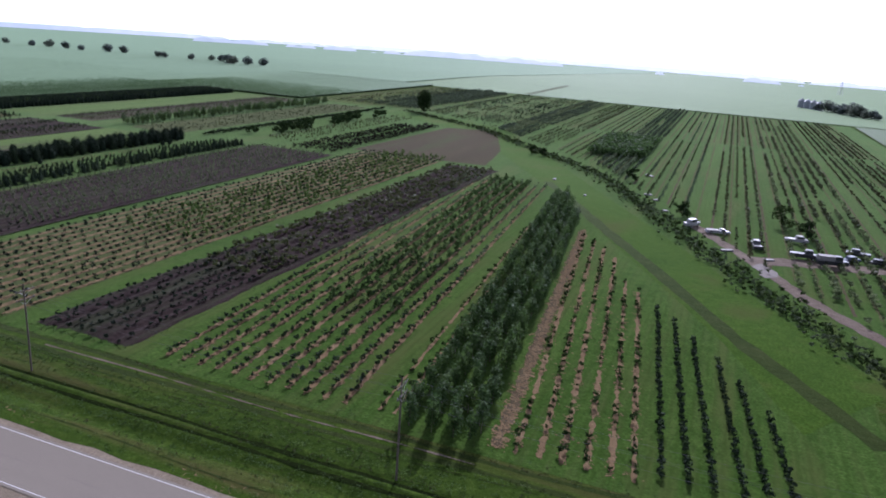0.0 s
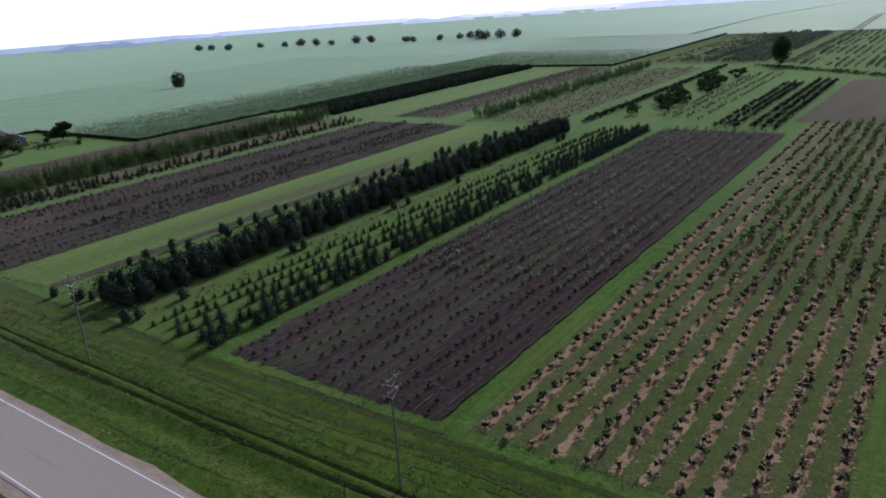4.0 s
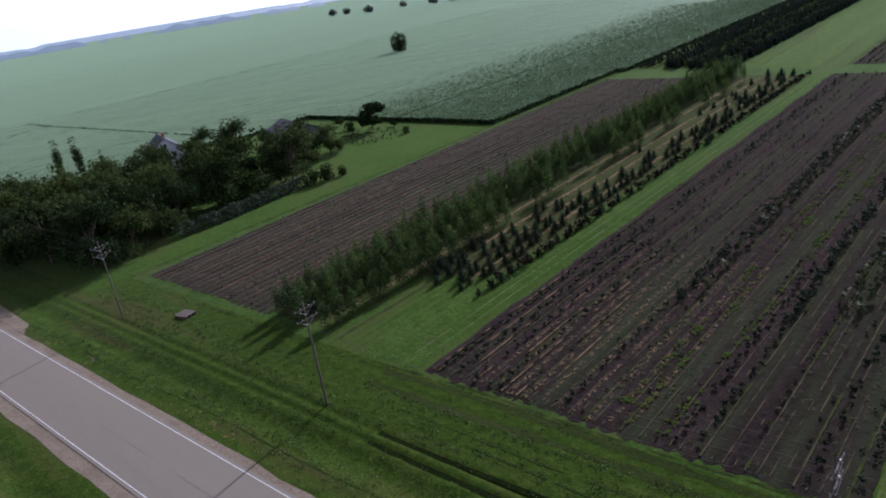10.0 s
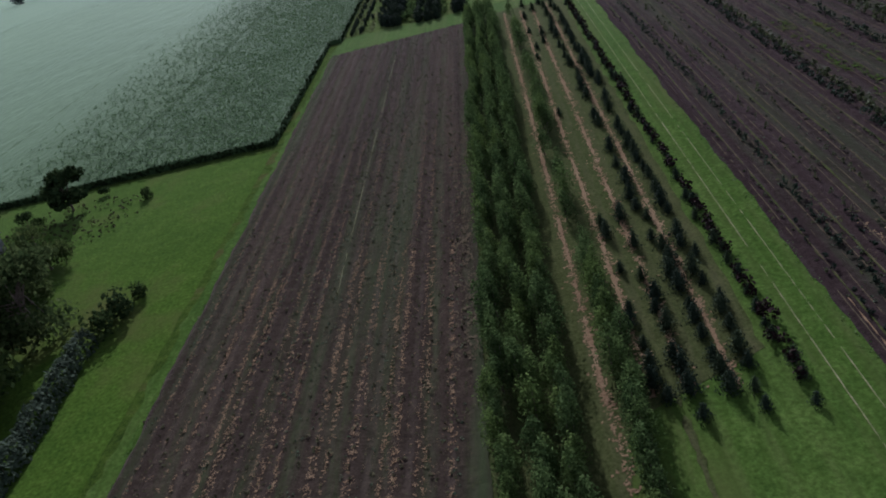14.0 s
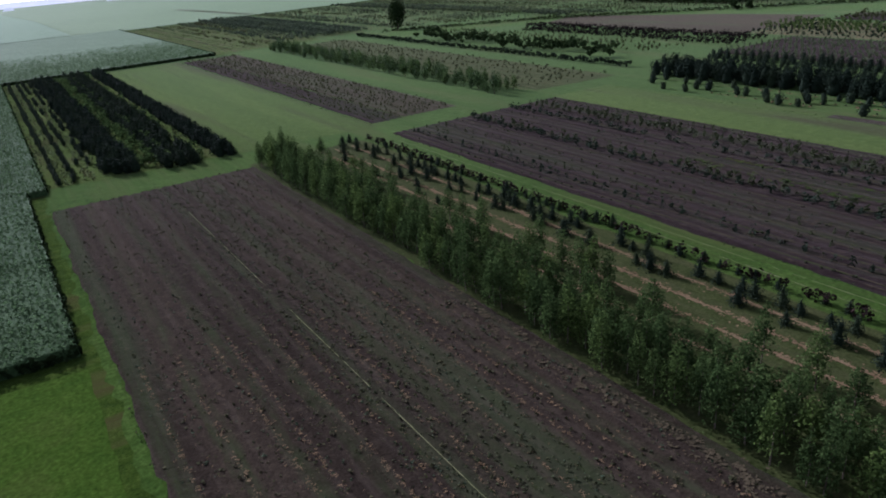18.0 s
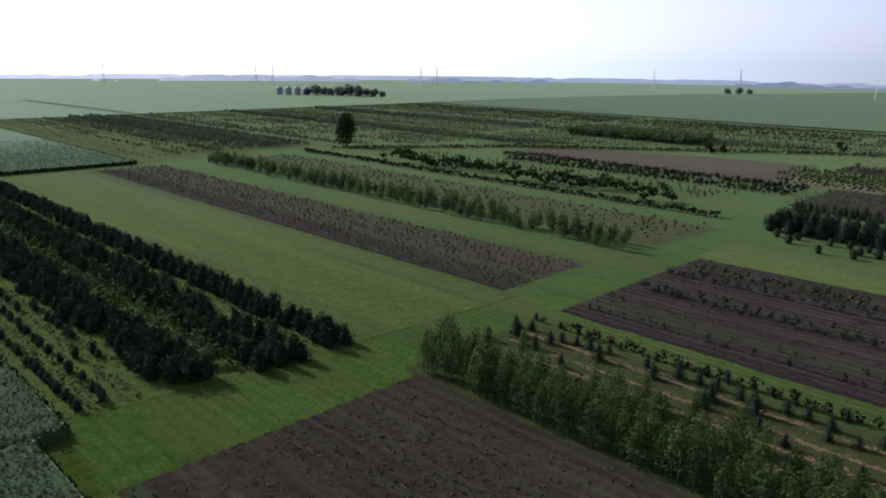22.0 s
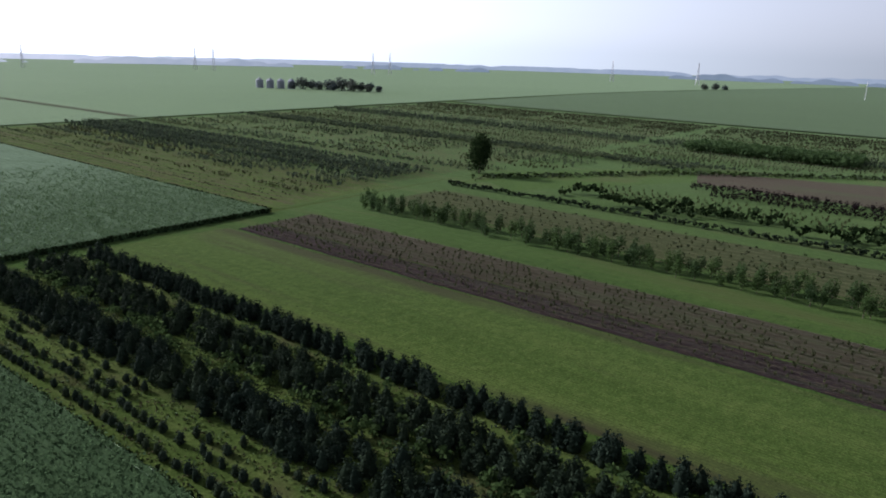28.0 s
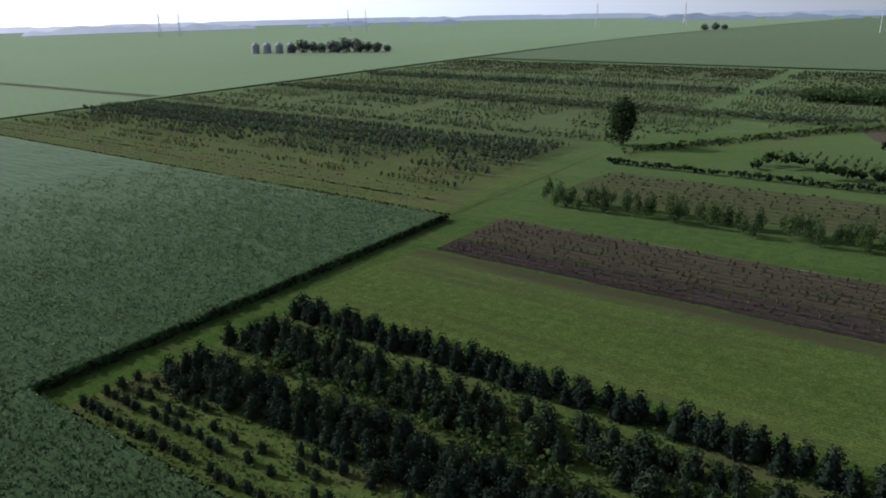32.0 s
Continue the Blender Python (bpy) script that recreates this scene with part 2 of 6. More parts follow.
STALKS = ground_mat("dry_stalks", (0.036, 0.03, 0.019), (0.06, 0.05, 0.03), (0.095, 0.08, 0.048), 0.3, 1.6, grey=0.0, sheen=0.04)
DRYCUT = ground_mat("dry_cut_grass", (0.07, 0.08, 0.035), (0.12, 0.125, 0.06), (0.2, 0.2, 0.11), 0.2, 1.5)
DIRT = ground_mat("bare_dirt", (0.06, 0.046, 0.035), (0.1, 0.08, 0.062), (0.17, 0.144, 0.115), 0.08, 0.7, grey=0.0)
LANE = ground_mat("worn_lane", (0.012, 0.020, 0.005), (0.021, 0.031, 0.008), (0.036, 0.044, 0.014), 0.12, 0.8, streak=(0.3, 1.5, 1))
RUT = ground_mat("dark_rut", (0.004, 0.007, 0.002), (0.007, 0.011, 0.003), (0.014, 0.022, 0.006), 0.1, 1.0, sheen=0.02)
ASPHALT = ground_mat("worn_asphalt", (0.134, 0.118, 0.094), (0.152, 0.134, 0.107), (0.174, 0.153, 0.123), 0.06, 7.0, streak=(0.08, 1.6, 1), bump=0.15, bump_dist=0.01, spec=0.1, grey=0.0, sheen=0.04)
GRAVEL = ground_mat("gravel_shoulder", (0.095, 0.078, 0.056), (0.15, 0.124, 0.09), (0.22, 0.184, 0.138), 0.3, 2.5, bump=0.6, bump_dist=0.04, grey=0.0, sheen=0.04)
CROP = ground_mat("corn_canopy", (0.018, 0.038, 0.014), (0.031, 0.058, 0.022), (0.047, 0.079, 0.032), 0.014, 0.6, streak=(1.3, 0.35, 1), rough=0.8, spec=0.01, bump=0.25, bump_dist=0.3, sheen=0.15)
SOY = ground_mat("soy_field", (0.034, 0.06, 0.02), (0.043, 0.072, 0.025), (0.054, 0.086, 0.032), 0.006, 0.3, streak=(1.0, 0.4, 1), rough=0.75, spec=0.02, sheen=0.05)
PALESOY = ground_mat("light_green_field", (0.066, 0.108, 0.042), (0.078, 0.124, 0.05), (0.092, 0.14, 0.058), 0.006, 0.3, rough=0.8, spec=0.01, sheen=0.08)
LINE = plain_mat("road_paint", (0.42, 0.42, 0.4), 0.6, vary=0.15)
SPRUCE = leaf_mat("spruce_needles", (0.00703, 0.0133, 0.00859), (0.0141, 0.025, 0.0149), (0.0281, 0.0453, 0.025), 0.15, 0.85, 0.02)
BLUE = leaf_mat("juniper_needles", (0.01125, 0.02, 0.0125), (0.02125, 0.035, 0.02), (0.0425, 0.0625, 0.03625), 0.15, 0.85, 0.02)
POPLAR = leaf_mat("poplar_leaves", (0.017, 0.035, 0.009), (0.044, 0.08, 0.0185), (0.094, 0.145, 0.039), 0.42, 0.85, 0.0)
OAK = leaf_mat("broad_leaves", (0.00952, 0.0204, 0.0068), (0.0204, 0.0394, 0.0109), (0.0517, 0.0789, 0.0231), 0.16, 0.85, 0.0)
# brighter copy of the broad leaves, sunlit crowns put into its colour
LIT_GROVE = leaf_mat("sunlit_grove_leaves", (0.0125, 0.0255, 0.0075), (0.031, 0.052, 0.0135), (0.078, 0.104, 0.031), 0.36, 0.85, 0.0)
OLIVE = leaf_mat("olive_leaves", (0.022, 0.0308, 0.0121), (0.0396, 0.0517, 0.0198), (0.0726, 0.0836, 0.033), 0.3, 0.7, 0.06)
SHADE = leaf_mat("shade_tree_leaves", (0.02025, 0.0459, 0.01215), (0.04185, 0.08235, 0.02025), (0.0756, 0.1269, 0.03645), 0.42, 0.7, 0.05)
PURPLE = leaf_mat("dark_red_leaves", (0.007, 0.005, 0.0055), (0.013, 0.0085, 0.009), (0.024, 0.015, 0.014), 0.05, 0.85, 0.02)
CORN = leaf_mat("corn_leaves", (0.0342, 0.0683, 0.0248), (0.0621, 0.112, 0.042), (0.0963, 0.159, 0.0606), 0.5, 0.9, 0.0)
WEEDS = leaf_mat("weed_leaves", (0.03, 0.034, 0.014), (0.05, 0.054, 0.022), (0.10, 0.09, 0.04), 0.2, 0.8, 0.02)
GRASSLEAF = leaf_mat("grass_blades", (0.03, 0.06, 0.010), (0.046, 0.088, 0.015), (0.075, 0.12, 0.025), 0.2, 0.8, 0.1)
# two lighter grey-greens: haze over far rows put into the leaf colour
HAZE_PALE = leaf_mat("haze_pale_leaves", (0.0408, 0.06, 0.0312), (0.072, 0.101, 0.0504), (0.108, 0.142, 0.072), 0.4, 0.8, 0.02)
DULL = leaf_mat("dull_green_leaves", (0.027, 0.0432, 0.0243), (0.0486, 0.0716, 0.0405), (0.081, 0.108, 0.0594), 0.35, 0.8, 0.02)
BARK = plain_mat("bark", (0.10, 0.075, 0.055), 0.9, vary=0.4, scale=6)
POLEWOOD = plain_mat("weathered_pole", (0.085, 0.068, 0.053), 0.85, vary=0.3, scale=5)
METAL = plain_mat("galvanised_steel", (0.5, 0.5, 0.5), 0.4, 0.8)
PORCELAIN = plain_mat("grey_porcelain", (0.34, 0.34, 0.34), 0.25, vary=0.1)
WIRE = plain_mat("wire", (0.09, 0.09, 0.092), 0.7, 0.2)

# ---- mesh tools ----
HUB = (-40.0, 150.0)


def fall(x, y):
    """The land falls gently away on all sides beyond the near fields."""
    r = np.hypot(np.asarray(x, float) - HUB[0], np.asarray(y, float) - HUB[1])
    return -0.018 * np.where(r < 560, 0.0, np.where(r < 760, (r - 560) ** 2 / 400, r - 660))


def mesh_np(name, v, f, material):
    """A mesh from arrays of places and of faces with equal corner counts."""
    me = bpy.data.meshes.new(name)
    v, f = np.asarray(v, np.float32), np.asarray(f, np.int32)
    k = f.shape[1]
    me.vertices.add(len(v))
    me.vertices.foreach_set("co", v.ravel())
    me.loops.add(f.size)
    me.loops.foreach_set("vertex_index", f.ravel())
    me.polygons.add(len(f))
    me.polygons.foreach_set("loop_start", np.arange(0, f.size, k, dtype=np.int32))
    me.polygons.foreach_set("loop_total", np.full(len(f), k, np.int32))
    me.update(calc_edges=True)
    me.materials.append(material)
    return me


def part(name, me, parent, label=""):
    ob = new(name, me)
    ob.parent = parent
    return tagged(ob, label)


def bm_mesh(name, bm, material):
    me = bpy.data.meshes.new(name)
    bm.to_mesh(me)
    bm.free()
    me.materials.append(material)
    return me


def box_bm(sx, sy, sz, at=(0, 0, 0), bevel=0.0, taper=1.0, bm=None):
    bm = bm or bmesh.new()
    made = bmesh.ops.create_cube(bm, size=1)["verts"]
    for v in made:
        k = taper if v.co.z > 0 else 1.0
        v.co = Vector((v.co.x * sx * k, v.co.y * sy * k, v.co.z * sz)) + Vector(at)
    if bevel:
        edges = {e for v in made for e in v.link_edges}
        bmesh.ops.bevel(bm, geom=list(edges), offset=bevel, segments=2, affect="EDGES")
    return bm


def tube(points, radii, sides=6):
    """Arrays of a bent, tapering tube through the points."""
    p, v, f = np.asarray(points, float), [], []
    for i, (c, r) in enumerate(zip(p, radii)):
        d = p[min(i + 1, len(p) - 1)] - p[max(i - 1, 0)]
        d /= np.linalg.norm(d)
        a = np.cross(d, (0.31, 0.95, 0.05))
        a /= np.linalg.norm(a)
        b = np.cross(d, a)
        for k in range(sides):
            w = 2 * math.pi * k / sides
            v.append(c + r * (math.cos(w) * a + math.sin(w) * b))
    for i in range(len(p) - 1):
        for k in range(sides):
            f.append((i * sides + k, i * sides + (k + 1) % sides, (i + 1) * sides + (k + 1) % sides, (i + 1) * sides + k))
    return np.array(v), np.array(f)


def join(pieces):
    vs, fs, n = [], [], 0
    for v, f in pieces:
        vs.append(v), fs.append(f + n)
        n += len(v)
    return np.concatenate(vs), np.concatenate(fs)


def tufts(centres, out, size, ragged=0.35, slim=0.8):
    """Leaf tufts: one bent four-cornered blade at each centre, roughly facing out."""
    n = len(centres)
    d = out + rng.normal(0, 0.55, (n, 3))
    d /= np.linalg.norm(d, axis=1, keepdims=True) + 1e-9
    a = np.cross(d, rng.normal(0, 1, (n, 3)))
    a /= np.linalg.norm(a, axis=1, keepdims=True) + 1e-9
    b = np.cross(d, a)
    s = (size * rng.uniform(0.6, 1.35, (n, 1)))
    j = lambda: rng.uniform(1 - ragged, 1 + ragged, (n, 1))  # noqa: E731
    q = np.stack([centres + a * s * j() + d * s * rng.uniform(-0.4, 0.4, (n, 1)), centres + b * s * j() * slim,
                  centres - a * s * j() - d * s * rng.uniform(-0.1, 0.5, (n, 1)), centres - b * s * j() * slim], 1)
    return q.reshape(-1, 3), np.arange(4 * n).reshape(n, 4)


def cone_crown(h, r, n, low=0.1, size=0.22, full=0.8, slim=0.42):
    """Conifer crown: drooping tufts in uneven whorls on a cone."""
    z = low + (1 - low) * (1 - np.sqrt(rng.uniform(0, 1, n)))
    whorl = 0.85 + 0.28 * np.sin(z * 34 + rng.uniform(0, 6))
    w = rng.uniform(0, 2 * math.pi, n)
    lump = 1 + 0.14 * np.sin(3 * w + 9 * z) + 0.1 * np.sin(5 * w - 14 * z)
    rad = r * (1.02 - z) ** full * whorl * lump * np.sqrt(rng.uniform(0.35, 1.05, n))
    c = np.stack([rad * np.cos(w), rad * np.sin(w), z * h], 1)
    out = np.stack([np.cos(w), np.sin(w), np.full(n, 0.35)], 1)
    return tufts(c, out, size, slim=slim)


def cone_core(h, r, low=0.03, full=0.6):
    """The close inner boughs of a conifer: a lumpy, tapering body."""
    v, f, sides, rings = [], [], 9, 7
    for i in range(rings):
        z = low + (0.98 - low) * i / (rings - 1)
        for k in range(sides):
            w = 2 * math.pi * k / sides
            rr = r * (1.02 - z) ** full * rng.uniform(0.78, 1.12) * (0.6 if i == 0 else 1.0)
            v.append((rr * math.cos(w), rr * math.sin(w), z * h + rng.uniform(-0.05, 0.05) * h))
    for i in range(rings - 1):
        f += [(i * sides + k, i * sides + (k + 1) % sides, (i + 1) * sides + (k + 1) % sides, (i + 1) * sides + k) for k in range(sides)]
    return np.array(v), np.array(f)


def egg_crown(h, r, n, low=0.12, size=0.2, lobes=5, taper=0.0, slim=0.7):
    """Broadleaf crown: tufts on several overlapping lobes, with gaps."""
    ks = rng.normal(0, 1, (lobes, 3))
    ks /= np.linalg.norm(ks, axis=1, keepdims=True)
    ks *= np.array([0.42 * r, 0.42 * r, 0.27 * h * (1 - low)])
    rs = rng.uniform(0.55, 0.85, lobes)
    pick = rng.integers(0, lobes, n)
    d = rng.normal(0, 1, (n, 3))
    d /= np.linalg.norm(d, axis=1, keepdims=True)
    fill = rng.uniform(0.55, 1.05, (n, 1)) ** 0.6
    c = ks[pick] + d * fill * rs[pick][:, None] * np.array([r, r, 0.42 * h * (1 - low)])
    c[:, 2] += h * (low + (1 - low) * 0.5)
    c[:, 2] = np.clip(c[:, 2], h * low * 0.6, h * 1.02)
    c[:, :2] *= (1 + 0.35 * taper - taper * c[:, 2:3] / h)
    return tufts(c, d + np.array([0, 0, 0.25]), size, slim=slim)


def tree_of(name, crown, crown_mat, h, trunk_r, label, category, group="", crown_low=0.3, lean=0.02):
    """One tree at the origin: a tapered trunk and a crown."""
    base = tagged(new(name), label, category, group)
    top = h * max(crown_low, 0.75)
    pts = [(0, 0, -0.05), (lean * h, 0, top * 0.5), (lean * h * 0.5, lean * h, top)]
    part("trunk", mesh_np("trunk", *tube(pts, [trunk_r, trunk_r * 0.7, trunk_r * 0.25], 5), BARK), base)
    part("crown", mesh_np("crown", *crown, crown_mat), base)
    return base


def big_tree(name, h, r, n, mat, label, category="tree", lobes=11, low=0.18, size=0.34, group=""):
    """A grown broadleaf: trunk, limbs and many leaf clumps round their ends."""
    base = tagged(new(name), label, category, group)
    pieces, ends = [], []
    pieces.append(tube([(0, 0, -0.1), (0.1, 0, h * 0.22), (0.05, 0.12, h * 0.5), (0, 0, h * 0.8)], [h * 0.032, h * 0.024, h * 0.015, 0.03], 8))
    for i in range(lobes):
        w = 2.4 * i + rng.uniform(-0.3, 0.3)
        z0, z1 = h * rng.uniform(low + 0.02, 0.5), h * (low + 0.14 + (0.72 - low) * ((i * 0.618) % 1.0))
        reach = r * (0.78 - 0.45 * abs(z1 / h - 0.45)) * rng.uniform(0.6, 1.0)
        e = np.array([reach * math.cos(w), reach * math.sin(w), z1])
        pieces.append(tube([(0.05, 0.05, z0), (0.5 * e[0], 0.5 * e[1], z0 + 0.6 * max(z1 - z0, 0.5)), e], [h * 0.011, h * 0.007, 0.02], 5))
        ends.append(e)
    part("trunk", mesh_np("trunk", *join(pieces), BARK), base)
    ends.append(np.array([0, 0, h * 0.84]))
    ends = np.array(ends)
    # smaller clumps round each limb end
    kids = (ends[:, None] + rng.normal(0, 1, (len(ends), 5, 3)) * np.array([0.2 * r, 0.2 * r, 0.075 * h])).reshape(-1, 3)
    pick = rng.integers(0, len(kids), n)
    d = rng.normal(0, 1, (n, 3))
    d /= np.linalg.norm(d, axis=1, keepdims=True)
    rs = rng.uniform(0.2, 0.36, len(kids))[pick][:, None]
    c = kids[pick] + d * rs * np.array([r, r, r * 0.8]) * rng.uniform(0.5, 1.05, (n, 1))
    c = c[c[:, 2] > h * low * 0.6]
    part("crown", mesh_np("crown", *tufts(c, d[: len(c)] + np.array([0, 0, 0.3]), size), mat), base)
    return base


def place(ob, x, y, s=1.0, sz=None, yaw=None):
    yaw = rng.uniform(0, 360) if yaw is None else yaw
    return copy_thing(ob, Matrix.LocRotScale((x, y, float(fall(x, y))), Euler((0, 0, radians(yaw))), (s, s, sz or s)))


def drop_models(*obs):
    """Take away the patterns from which rows were copied."""
    for ob in obs:
        for o in (*ob.children_recursive, ob):
            bpy.data.objects.remove(o)


def scatter(name, templates, xy, scale, material, label, category="", z=0.0, squash=None):
    """Many small plants as one mesh of kind stuff."""
    vs, fs, n = [], [], 0
    which = rng.integers(0, len(templates), len(xy))
    for k, (tv, tf) in enumerate(templates):
        pts = xy[which == k]
        if not len(pts):
            continue
        s = scale[which == k][:, None, None]
        w = rng.uniform(0, 2 * math.pi, len(pts))
        c, si = np.cos(w)[:, None], np.sin(w)[:, None]
        v = np.empty((len(pts), len(tv), 3))
        v[:, :, 0] = tv[None, :, 0] * c - tv[None, :, 1] * si
        v[:, :, 1] = tv[None, :, 0] * si + tv[None, :, 1] * c
        v[:, :, 2] = tv[None, :, 2]
        v *= s
        v[:, :, 0] += pts[:, 0:1]
        v[:, :, 1] += pts[:, 1:2]
        v[:, :, 2] += z
        f = tf[None] + (np.arange(len(pts)) * len(tv))[:, None, None] + n
        vs.append(v.reshape(-1, 3)), fs.append(f.reshape(-1, tf.shape[1]))
        n += len(pts) * len(tv)
    ob = new(name, mesh_np(name, np.concatenate(vs), np.concatenate(fs), material))
    return tagged(ob, label, category, kind="stuff")


def row_points(xs, y0, y1, step, jitter=0.25, gaps=0.1, ends=None):
    out = []
    for i, x in enumerate(xs):
        a, b = (y0, y1) if ends is None else (y0, ends[i])
        ys = np.arange(a, b, step)
        keep = (rng.uniform(0, 1, len(ys)) > gaps) & (np.sin(ys * 0.11 + i * 1.9) > -1.2 + gaps)
        out.append(np.stack([np.full(keep.sum(), x) + rng.normal(0, jitter * 0.5, keep.sum()), ys[keep] + rng.normal(0, jitter, keep.sum())], 1))
    return np.concatenate(out)


# ---- ground ----
def verge_height(x, y):
    """Roadside ditch and wheel ruts north of the road, a shallow ditch south of it."""
    z = -0.45 * np.exp(-((y - 9.6) / 1.7) ** 2) - 0.16 * np.exp(-((y - 12.2) / 0.4) ** 2) - 0.16 * np.exp(-((y - 13.6) / 0.4) ** 2)
    z = z - 0.35 * np.exp(-((y + 9.0) / 1.6) ** 2)
    return z * (np.abs(x) < 1200) * np.clip((x + 200) / 8, 0, 1)


def sheet(name, xs, ys, zfun, material, label, kind="structure", z=0.0):
    gx, gy = np.meshgrid(xs, ys)
    v = np.stack([gx.ravel(), gy.ravel(), (zfun(gx, gy) + fall(gx, gy) + z).ravel()], 1)
    nx, ny = len(xs), len(ys)
    i = (np.arange(ny - 1)[:, None] * nx + np.arange(nx - 1)[None]).ravel()
    ob = new(name, mesh_np(name, v, np.stack([i, i + 1, i + nx + 1, i + nx], 1), material))
    return tagged(ob, label, kind=kind)


far_x = [-9000, -7000, -5000, *range(-4000, -1400, 200), *range(-1400, -360, 40)]
xs = np.array(far_x + list(np.arange(-360, 330, 6.0)) + [-x for x in far_x[::-1] if x < -331])
ys = np.array([-9000, -7000, -5000, *range(-4000, -1000, 200), *range(-1000, -60, 40), -40] + list(np.arange(-24, 24.1, 0.3)) + [*range(40, 1400, 40), *range(1400, 4000, 200), 4000, 5000, 7000, 9000])
sheet("ground", xs, ys, verge_height, VERGE, "wide flat ground of rough green grass")


def ridged(name, x0, x1, y0, y1, pitch, amp, material, label, z=0.05, cut=None):
    """A worked plot: low ridges along the rows, rough at the edges."""
    xs, ys = np.arange(x0, x1 + 0.01, pitch / 4), np.arange(y0, y1 + 0.01, 1.6)

    def zf(gx, gy):
        n = np.sin(gx * 3.1 + gy * 1.7) * np.sin(gx * 1.3 - gy * 2.3)
        edge = np.minimum(np.minimum(gx - x0, x1 - gx), np.minimum(gy - y0, y1 - gy))
        return np.where(edge < 0.01, -amp * 1.75 - 0.05, amp * np.cos(2 * math.pi * gx / pitch) + amp * 0.6 * n)

    z = amp * 1.75 + 0.03
    ob = sheet(name, xs, ys, zf, material, label, z=z)
    co = np.empty(len(ob.data.vertices) * 3, np.float32)
    ob.data.vertices.foreach_get("co", co)
    co = co.reshape(-1, 3)
    co[:, 0] += rng.normal(0, 0.08, len(co)) * (co[:, 2] > z - 0.1)
    co[:, 0] += np.where(co[:, 2] < z - 0.1, 0.2 * np.sin(co[:, 1] * 0.3) + rng.normal(0, 0.12, len(co)), 0)
    co[:, 1] += np.where(co[:, 2] < z - 0.1, 0.15 * np.sin(co[:, 0] * 0.37) + rng.normal(0, 0.22, len(co)), 0)
    ob.data.vertices.foreach_set("co", co.ravel())
    ob.data.update()
    return ob


LAYER = [0]


def patch_of(name, outline, material, label, z=0.03, step=1.5, wob=0.15):
    """A flat patch of ground inside an outline, in strips, with a slightly wandering edge."""
    LAYER[0] += 1
    z += 0.0007 * LAYER[0]
    lo, hi = min(y for _, y in outline), max(y for _, y in outline)
    ys = np.linspace(lo + 0.02, hi - 0.02, max(4, int((hi - lo) / step)))
    v, f, cols = [], [], 7
    for y in ys:
        cut = [ax + (bx - ax) * (y - ay) / (by - ay) for (ax, ay), (bx, by) in zip(outline, outline[1:] + outline[:1]) if (ay - y) * (by - y) <= 0 and ay != by]
        xa, xb = min(cut) + rng.normal(0, wob), max(cut) + rng.normal(0, wob)
        v += [(xa + (xb - xa) * k / (cols - 1), y, z) for k in range(cols)]
    for i in range(len(ys) - 1):
        f += [(i * cols + k, i * cols + k + 1, (i + 1) * cols + k + 1, (i + 1) * cols + k) for k in range(cols - 1)]
    return tagged(new(name, mesh_np(name, v, f, material)), label, kind="structure")


# nursery floor: mown grass lanes between the plots
patch_of("grass_lanes", [(-190, 22.5), (160, 22.5), (160, 64), (64, 250), (30, 310), (-30, 349), (-186, 349)], GRASS, "mown green grass lanes between nursery plots", z=0.012, wob=0.3)
patch_of("far_nursery_grass", [(-108, 350), (-30, 350), (30, 311), (65, 252), (161, 66), (222, 66), (222, 310), (219, 560), (-95, 560)], GRASS, "grassy ground of the far nursery rows", z=0.012)
patch_of("weedy_ground", [(-111, 352), (-66, 352), (-60, 556), (-107, 556)], WEEDGRASS, "yellowish weedy ground of the far nursery rows", z=0.014)
patch_of("lawn", [(-300, 16), (-191, 16), (-190, 116), (-300, 118)], LAWN, "bright mown lawn by the farmstead", z=0.02, wob=0.08)
patch_of("waterway", [(150, 45), (163, 64), (66, 250), (32, 312), (-26, 346), (-48, 343), (18, 300), (46, 246), (93, 166), (123, 106), (140, 72)], LAWN, "bright grass strip along the ditch", z=0.03)

patch_of("waterway", [(-47, 326), (-30, 351), (30, 313), (62, 254), (48, 247), (14, 290), (-22, 312)], LAWN, "bright grass strip beside the ditch", z=0.028)
ridged("weedy_plot", -188, -156.2, 24, 171, 1.6, 0.07, WEEDY, "brown weedy soil plot with faint rows")
patch_of("sapling_ground", [(-156.4, 25), (-148.6, 25), (-146.2, 41), (-134.9, 46), (-134.6, 172), (-156.4, 172)], ROUGH, "rough olive ground under the sapling rows", z=0.03)
ridged("soil_plot", -128.5, -88, 23, 172.5, 1.7, 0.05, SOIL, "dark bare soil plot with planted rows")
ridged("soil_plot", -25, 7.6, 23.8, 182, 2.6, 0.09, SOIL, "dark purple-brown soil plot with saplings")
patch_of("mulched_ground", [(10.6, 24.5), (42.4, 24.5), (42.4, 198), (10.6, 200)], TANGROUND, "tan straw and weeds on the mulched plot", z=0.03)
ridged("soil_plot", 47.5, 65, 25, 194, 2.5, 0.09, SOIL, "dark soil plot with small trees")
ridged("soil_strip", -127, -119.6, 182.5, 341, 1.5, 0.035, SOIL, "dark brown cultivated strip")
ridged("fallow_strip", -119.5, -106, 182.5, 341, 1.5, 0.03, FALLOW, "brown-olive weedy fallow strip")
patch_of("pale_strip", [(-88, 24), (-71.5, 25), (-71.5, 173), (-88, 173)], PALE, "pale green drilled cover crop strip", z=0.035)
patch_of("dark_edge_strip", [(-72.6, 26), (-70, 26), (-70, 120), (-72.6, 120)], WEEDY, "narrow dark soil strip", z=0.04, wob=0.06)
